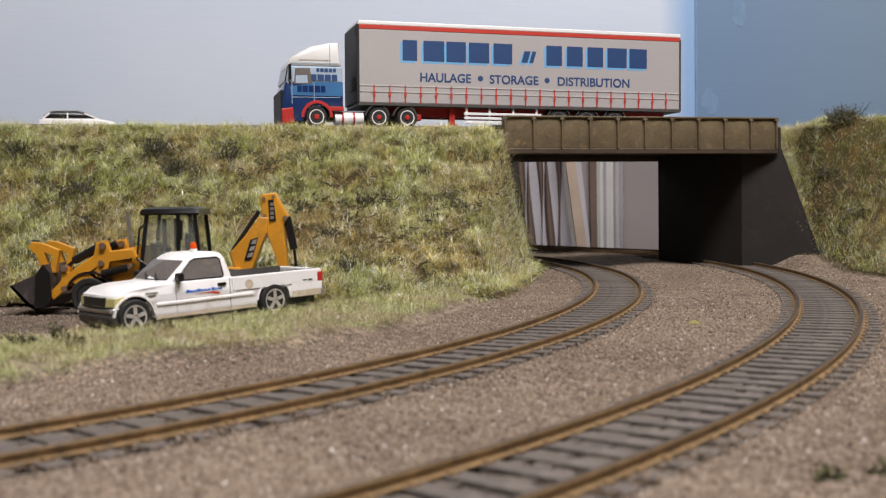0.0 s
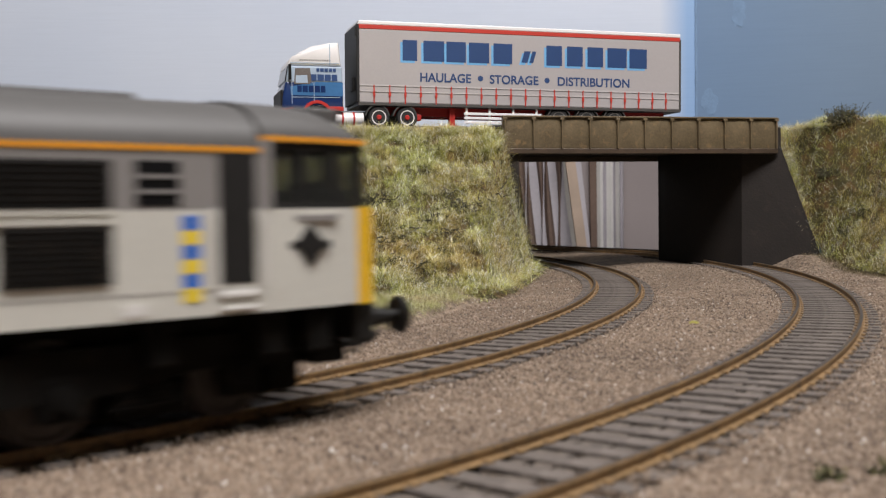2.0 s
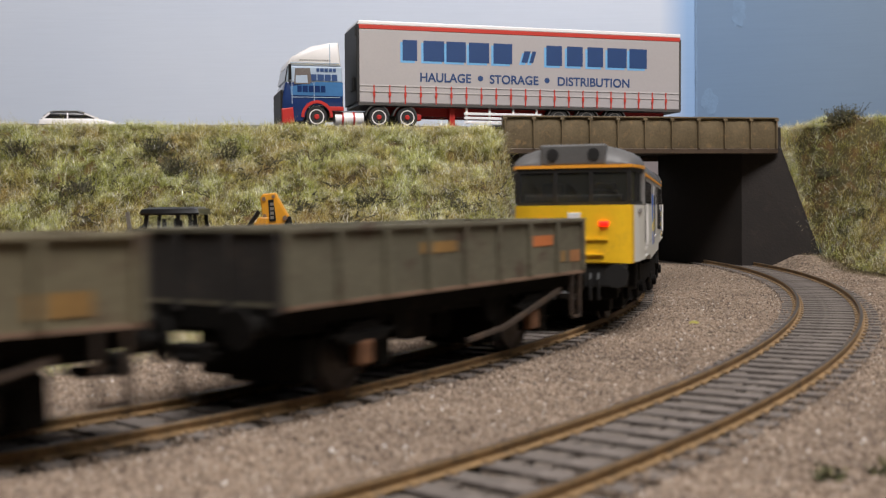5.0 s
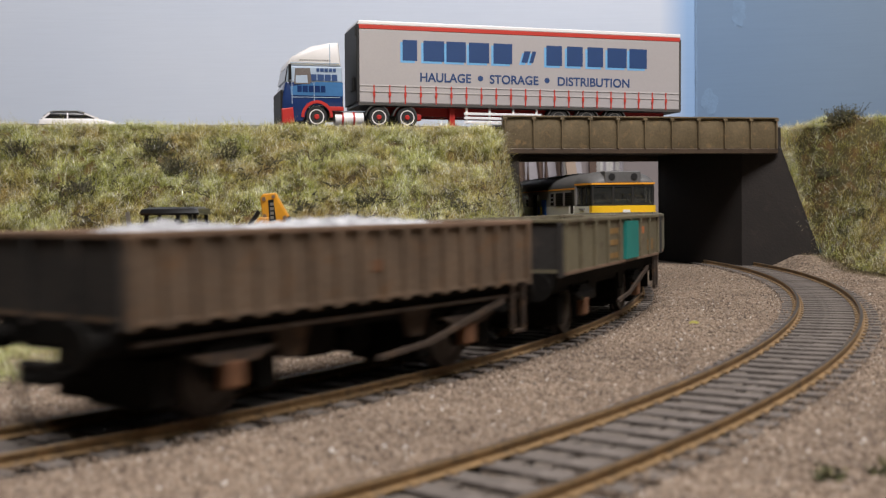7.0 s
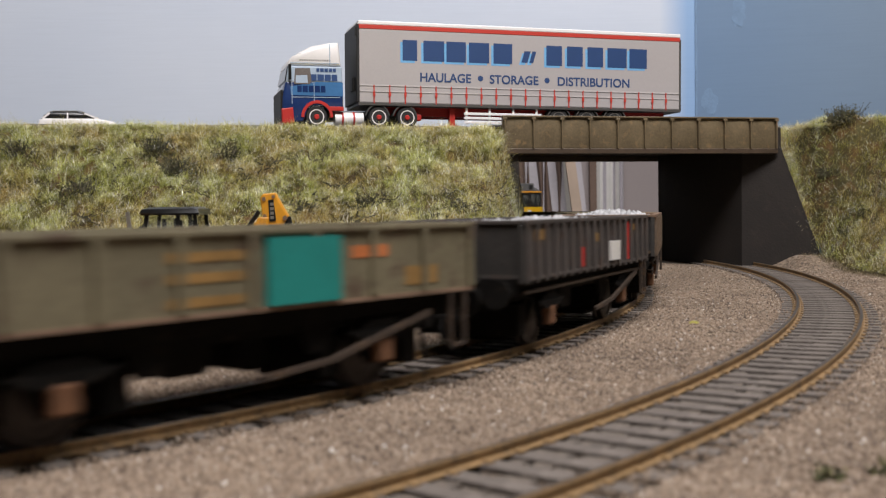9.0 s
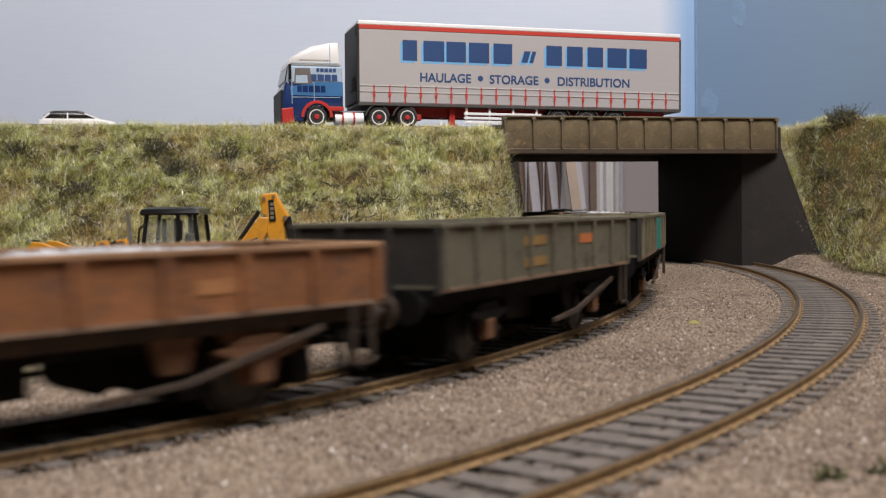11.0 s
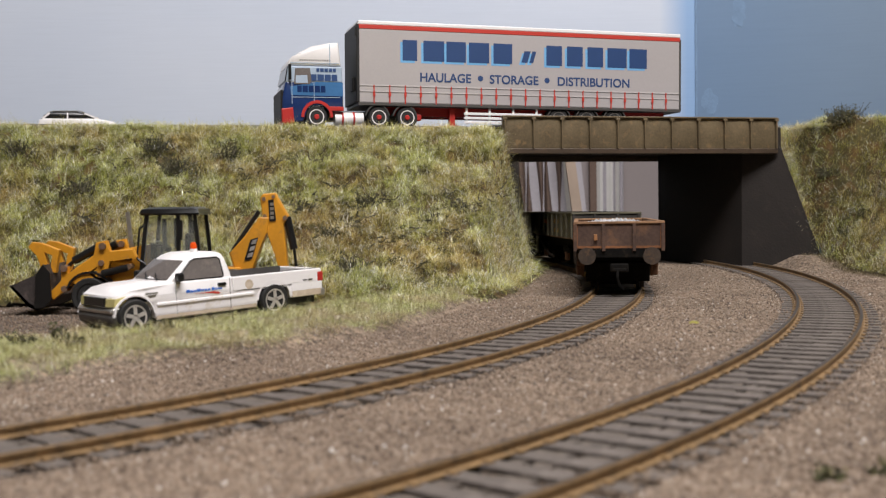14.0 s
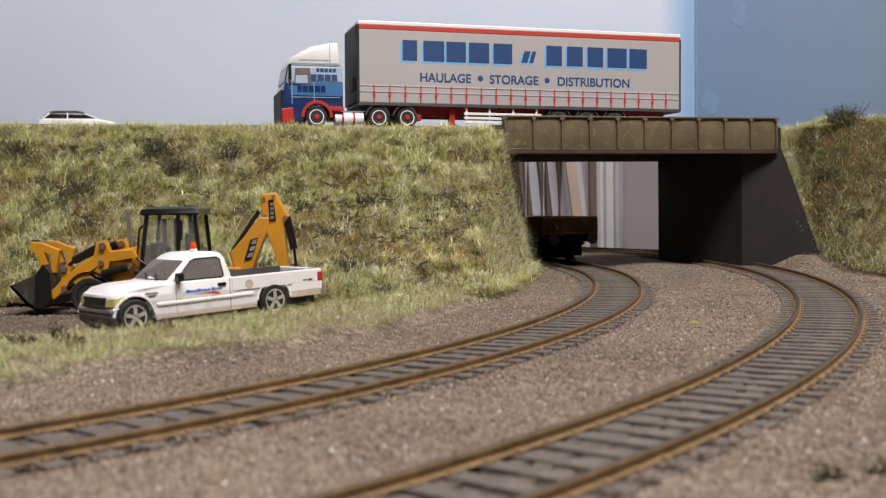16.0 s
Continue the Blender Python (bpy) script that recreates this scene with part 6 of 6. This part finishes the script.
    for k in range(3):
        a, c = 24.6 + k * 0.72, 17.6 + k * 2.2
        part("mark_bar", Mesh().prism([(a, c), (a + 1.6, c + 0.35), (a + 2.1, c + 1.8), (a + 0.5, c + 1.45)], 1, -3.02, -2.88), CHROME, boom)
    dip = part("dipper", pillow([(29.1, 37.4), (30.0, 38.9), (34.0, 39.2), (35.4, 36.8), (38.5, 31.4), (37.6, 29.8), (36.8, 28.4), (38.0, 14.0), (35.2, 14.0), (30.0, 29.4)], -1.9, 1.9, 0.35), JYELLOW, dg, "yellow dipper arm")
    part("dipper_plate", Mesh().prism([(32.2, 29.6), (34.4, 29.8), (33.6, 37.0), (31.9, 36.8)], 1, -2.2, -1.88), JBLACK, dip)
    for k in range(4):
        part("mark_bar", Mesh().box(32.5, -2.3, 30.4 + k * 1.5, 33.7, -2.15, 31.4 + k * 1.5), CHROME, dip)
    part("bolt", Mesh().cyl((30.4, -2.3, 37.2), (30.4, 2.3, 37.2), 0.7, n=10).cyl((33.6, -2.3, 38.0), (33.6, 2.3, 38.0), 0.6, n=10).cyl((37.4, -2.3, 30.8), (37.4, 2.3, 30.8), 0.8, n=10).cyl((30.6, -2.3, 31.4), (30.6, 2.3, 31.4), 0.7, n=10), PINM, dip)
    part("ram", Mesh().cyl((37.8, 0, 31.0), (40.0, 0, 20.2), 1.35, n=12).cyl((40.0, 0, 20.2), (41.0, 0, 10.0), 0.5, n=8), JBLACK, dg, "black dipper ram")
    part("ram", Mesh().cyl((19.6, -1.2, 20.2), (28.6, -1.2, 33.2), 0.7, n=10), JBLACK, dg)
    part("slew_post", Mesh().box(16.0, -5.5, 4.0, 22.5, 5.5, 14.5, 0.6), JYELLOW, dg)
    part("rear_bucket", pillow([(34.4, 3.0), (40.0, 2.0), (43.0, 6.0), (40.0, 14.0), (36.0, 14.2)], -5.0, 5.0, 0.4), BUCKETM, dg)
    for s in (1, -1):
        part("stabiliser", Mesh().box(18.0, s * 9.5, 0.0, 20.4, s * 12.0, 13.5, 0.3).box(16.8, s * 9.0, 0.0, 21.6, s * 12.6, 0.9, 0.2), JBLACK, dg)
        road_wheel(dg, -25.4, s * 10.2, 6.2, 6.2, 4.4, s, JBLACK, name="front_wheel")
        road_wheel(dg, 4.4, s * 11.4, 8.8, 8.8, 6.0, s, JYELLOW, name="rear_wheel")
    part("fender", Mesh().rings([[(px, y, pz) for px, pz in arc(-25.4, 6.2, 7.4, 20, 160) + arc(-25.4, 6.2, 8.0, 160, 20)] for y in (-12.6, -8)]), JBLACK, dg)


def build_far_car():
    car = empty("estate_car", "small white estate car parked behind the bank's crest", "car", -204.0, 603.0, ROAD_Z, 13.6)
    car.scale = (1.0, 0.95, 0.86)
    prof = [(-19, 3.0), (-19.4, 9.0), (-18.8, 12.4), (-16, 13.2), (12, 13.2), (20.5, 11.2), (22.4, 9.0), (22.6, 3.0)]
    part("body", pillow(prof, -9.5, 9.5, 0.9), GLOSSWHITE, car, "white car body", smooth=True)
    part("roof", pillow([(-18.0, 12.8), (-16.6, 15.0), (-13.0, 17.2), (1.0, 17.6), (5.0, 16.8), (12.6, 12.9)], -8.4, 8.4, 0.9), JBLACK, car, "dark glazed upper half and roof", smooth=True)
    part("roof_panel", Mesh().box(-12, -6.5, 17.4, 1.5, 6.5, 17.9, 0.2), JBLACK, car)
    part("roof_rail", Mesh().tube([(-15, -7.6, 16.4), (-12, -7.6, 17.9), (2, -7.6, 18.1), (5, -7.6, 17.0)], 0.3), CHROME, car)
    part("window_pillar", Mesh().bar((-17.2, -8.45, 13.0), (-13.2, -8.2, 16.8), 0.6, 1.2).bar((-4.0, -8.5, 13.0), (-4.0, -8.3, 16.9), 0.5, 0.8).bar((12.4, -8.45, 13.0), (4.8, -8.2, 16.6), 0.6, 1.0), GLOSSWHITE, car)
    for x in (-12.5, 13.5):
        for s in (1, -1):
            road_wheel(car, x, s * 8.2, 4.0, 4.0, 2.6, s, CHROME)


def twiggy(name, label, x, y, z, size, n, seed, leaf=0.5):
    """A tangle of short bent twigs and crumbs of foliage."""
    rng = random.Random(seed)
    sh = empty(name, label, "shrub", x, y, z, group="dark shrubs on the banks")
    tw, lf = Mesh(), Mesh()
    for _ in range(n):
        th, up = rng.uniform(0, 6.283), rng.uniform(0.05, 1.25)
        p = Vector((rng.gauss(0, size * 0.3), rng.gauss(0, size * 0.2), rng.uniform(-0.2, 0.25) * size))
        d = Vector((math.cos(th) * math.cos(up), math.sin(th) * math.cos(up), math.sin(up)))
        for k in range(3):
            q = p + d * size * rng.uniform(0.14, 0.3)
            tw.cyl(p, q, 0.26 - 0.06 * k, 0.2 - 0.06 * k, 4, False)
            p = q
            d = (d + Vector((rng.gauss(0, 0.5), rng.gauss(0, 0.5), rng.gauss(0, 0.4)))).normalized()
            for _ in range(2):
                if rng.random() < leaf:
                    o = p + Vector((rng.gauss(0, 0.5), rng.gauss(0, 0.5), rng.gauss(0, 0.5)))
                    r = rng.uniform(0.3, 0.75)
                    lf.add([tuple(o + Vector((rng.uniform(-r, r), rng.uniform(-r, r), rng.uniform(-r, r)))) for _ in range(4)], [(0, 1, 2), (0, 2, 3), (0, 3, 1), (1, 3, 2)])
    part("tangle", tw, TWIG, sh)
    part("foliage", lf, LEAFY, sh)


SHRUBS = [(-124.9, 469.0, 63.7, 8.5, 60), (-93.6, 472.0, 62.7, 8.0, 70), (-113.2, 458.0, 51.0, 8.5, 70), (-147.0, 435.0, 34.0, 8.0, 40), (-34.0, 400.0, 7.0, 6.5, 46),
          (-31.0, 437.0, 31.0, 7.0, 40), (-5.0, 436.0, 28.0, 6.0, 24), (9.0, 440.0, 29.0, 5.5, 24), (-180.0, 455.0, 52.0, 7.0, 36), (-43.0, 418.0, 20.0, 6.0, 26), (-18.0, 405.0, 9.0, 6.0, 26), (-55.0, 430.0, 28.0, 5.0, 20)]
SHRUBS_EAST = [(214.0, 574.0, 75.0, 9.0, 80), (205.0, 572.0, 51.0, 6.0, 40), (212.0, 542.0, 36.0, 4.5, 20), (205.0, 545.0, 18.0, 4.0, 16)]


DEAD_TWIGS = [(-60.0, 445.0), (-51.0, 437.0), (-66.0, 424.0), (-45.0, 452.0), (-25.0, 446.0), (-12.0, 425.0), (-3.0, 414.0), (2.0, 452.0), (14.0, 446.0), (-36.0, 425.0), (-22.0, 416.0), (-70.0, 462.0),
              (-84.0, 455.0), (-132.0, 452.0), (-150.0, 462.0), (-165.0, 445.0), (-140.0, 425.0), (-8.0, 400.0), (6.0, 424.0), (-58.0, 470.0), (20.0, 462.0), (-100.0, 440.0)]


def build_dead_twigs():
    for i, (x, y) in enumerate(DEAD_TWIGS):
        rng = random.Random(200 + i)
        z = float(left_bank(np.array([x]), np.array([y]))[0])
        tg = Mesh()
        for _ in range(rng.randint(5, 11)):
            p = Vector((rng.gauss(0, 2.6), rng.gauss(-0.8, 0.8), rng.gauss(1.8, 1.6)))
            th = rng.uniform(-0.6, 0.6) + (math.pi if rng.random() < 0.5 else 0)
            d = Vector((math.cos(th), rng.gauss(-0.2, 0.4), rng.gauss(0.15, 0.45))).normalized()
            for k in range(4):
                q = p + d * rng.uniform(0.8, 1.9)
                tg.cyl(p, q, 0.34 - 0.06 * k, 0.28 - 0.06 * k, 5)
                p, d = q, (d + Vector((rng.gauss(0, 0.5), rng.gauss(0, 0.4), rng.gauss(0, 0.5)))).normalized()
        ob = to_object("twig_tangle", tg, TWIG)
        ob.matrix_basis = pose(x * MM, y * MM, z * MM)
        tagged(ob, "tangle of dark dead twigs lying in the bank grass", "twigs", group="dead twigs on the bank")


def build_shrubs():
    build_dead_twigs()
    for i, (x, y, z, s, n) in enumerate(SHRUBS):
        z = float(left_bank(np.array([x]), np.array([y]))[0])
        twiggy("dark_shrub", "tangled dark twiggy shrub on the grassy bank", x, y, z + 0.8, s * 1.35, int(n * 1.6), 40 + i)
    for i, (x, y, z, s, n) in enumerate(SHRUBS_EAST):
        z = float(right_bank(np.array([x]), np.array([y]))[0])
        twiggy("dark_shrub", "olive twiggy shrub on the bank beside the bridge", x, y, z + 0.8, s * 1.3, int(n * 1.6), 70 + i, 0.8)
    for i, (x, y) in enumerate(((-92.0, 255.0), (-84.0, 243.0), (-97.0, 246.0), (-70.0, 268.0))):
        z = float(ground_z(np.array([x]), np.array([y]))[0])
        twiggy("weed_clump", "small dark weed clump in the grass strip", x, y, z + 0.2, 4.0, 14, 90 + i, 0.9)
    z = float(ground_z(np.array([44.0]), np.array([98.0]))[0])
    twiggy("weed_clump", "small dark green weed clump on the ballast", 45.0, 126.0, z - 0.3, 2.4, 14, 99, 1.0)
    twiggy("weed_clump", "small dark green weed clump on the ballast", 52.5, 128.0, z - 0.3, 2.0, 12, 98, 1.0)
    ms = to_object("moss_fleck", Mesh().lathe((69.4, 297.1, -2.5), (0, 0, 1), [(1.3, 0), (1.5, 0.3), (0.9, 0.8), (0.2, 0.95)], 9), MOSS)
    tagged(ms, "small yellow-green moss fleck on the ballast", "moss")
    st = to_object("pale_stone", Mesh().lathe((-18.1, 204.8, -3.3), (0.1, 0.1, 1), [(0.7, 0), (0.95, 0.4), (0.6, 0.95), (0.1, 1.1)], 7), WHITE)
    tagged(st, "small pale stone lying on the ballast", "stone")


def build_curtain():
    D, k = 1100.0, 1100.0 / 1900.0
    cu = empty("striped_curtain", "brown and white striped cloth hanging beyond the bridge", "curtain", 0, D, 0)
    X = lambda px: (px - 784) * k
    tops = [880, 893, 904, 914, 924, 933, 940, 948, 956, 966, 973, 980, 990, 998]
    feet = [892, 905, 913, 922, 932, 941, 949, 958, 966, 973, 981, 988, 1000, 1018]
    for i in range(len(tops) - 1):
        a0, a1, b0, b1 = X(tops[i]), X(tops[i + 1]), X(feet[i]), X(feet[i + 1])
        bow = 5.0 if i % 2 else -1.0
        rings = []
        for t in np.linspace(0, 1, 7):
            z = 105 - t * 150
            x0, x1 = a0 + (b0 - a0) * t + 3.0 * math.sin(4 * t + i * 1.7), a1 + (b1 - a1) * t + 3.0 * math.sin(4 * t + (i + 1) * 1.7)
            rings.append([(x0, 0, z), ((x0 * 2 + x1) / 3, -bow * 0.8, z), ((x0 + 2 * x1) / 3, -bow * 0.8, z), (x1, 0, z), (x1, 1.5, z), (x0, 1.5, z)])
        part("fold", Mesh().rings(rings), UMBER if i % 2 else LILAC, cu, "umber stripe" if i % 2 else "off-white stripe", smooth=True)
    wd = empty("timber_batten", "pale bare wooden battens leaning beyond the bridge", "batten", 0, D - 30, 0, kind="")
    kk = (D - 30) / 1900.0
    q = lambda px: (px - 784) * kk
    part("batten", Mesh().rings([[(q(a), 0, z), (q(b), 0, z), (q(b), 6, z), (q(a), 6, z)] for z, a, b in ((100, 997, 1014), (-30, 1026, 1044))]), CREAMW, wd)
    part("batten", Mesh().rings([[(q(a), 4, z), (q(b), 4, z), (q(b), 10, z), (q(a), 10, z)] for z, a, b in ((100, 1013, 1026), (-30, 1040, 1050))]), LILAC, wd)
    part("batten", Mesh().rings([[(q(a), 12, z), (q(b), 12, z), (q(b), 18, z), (q(a), 18, z)] for z, a, b in ((100, 1026, 1046), (-30, 1036, 1048))]), PANELG, wd)
    part("batten", Mesh().rings([[(q(a), 2, z), (q(b), 2, z), (q(b), 9, z), (q(a), 9, z)] for z, a, b in ((100, 1045, 1057), (-30, 1047, 1058))]), UMBER, wd)
    net = empty("white_curtain", "plain white cloth in straight folds beyond the bridge", "curtain", 0, D - 20, 0)
    kn = (D - 20) / 1900.0
    xs = [1056, 1068, 1074, 1086, 1090, 1098, 1104]
    for i in range(len(xs) - 1):
        a, b = (xs[i] - 784) * kn, (xs[i + 1] - 784) * kn
        # Recessed folds take LILAC, so their shade sits in the cloth colour.
        part("fold", Mesh().rings([[(a, 0, z), ((a + b) / 2, -4 if i % 2 == 0 else 3, z), (b, 0, z), (b, 5, z), (a, 5, z)] for z in (105, 40, -40)]), WHITE if i % 2 == 0 else LILAC, net, smooth=True)
    pn = Mesh().box((1102 - 784) * kn, D + 6, -45, (1235 - 784) * kn, D + 10, 110)
    tagged(to_object("card_panel", pn, PANELG), "plain grey card panel beyond the bridge", "panel", kind="structure")


# ---- build ----
build_ground()
build_bridge()
build_abutments()
build_road()
build_room()
LOCO, BOGIES, WAGONS = build_train()
build_lorry()
build_pickup()
build_digger()
build_far_car()
build_shrubs()
build_curtain()
build_track(INNER, -1300.0, 1500.0, "inner single track of rusty rail on grey sleepers")
build_track(OUTER, -700.0, 900.0, "outer single track of rusty rail on grey sleepers")
build_grass()
build_far_verge()
build_grains()


def motions():
    key_train(LOCO, BOGIES, WAGONS)


motions()
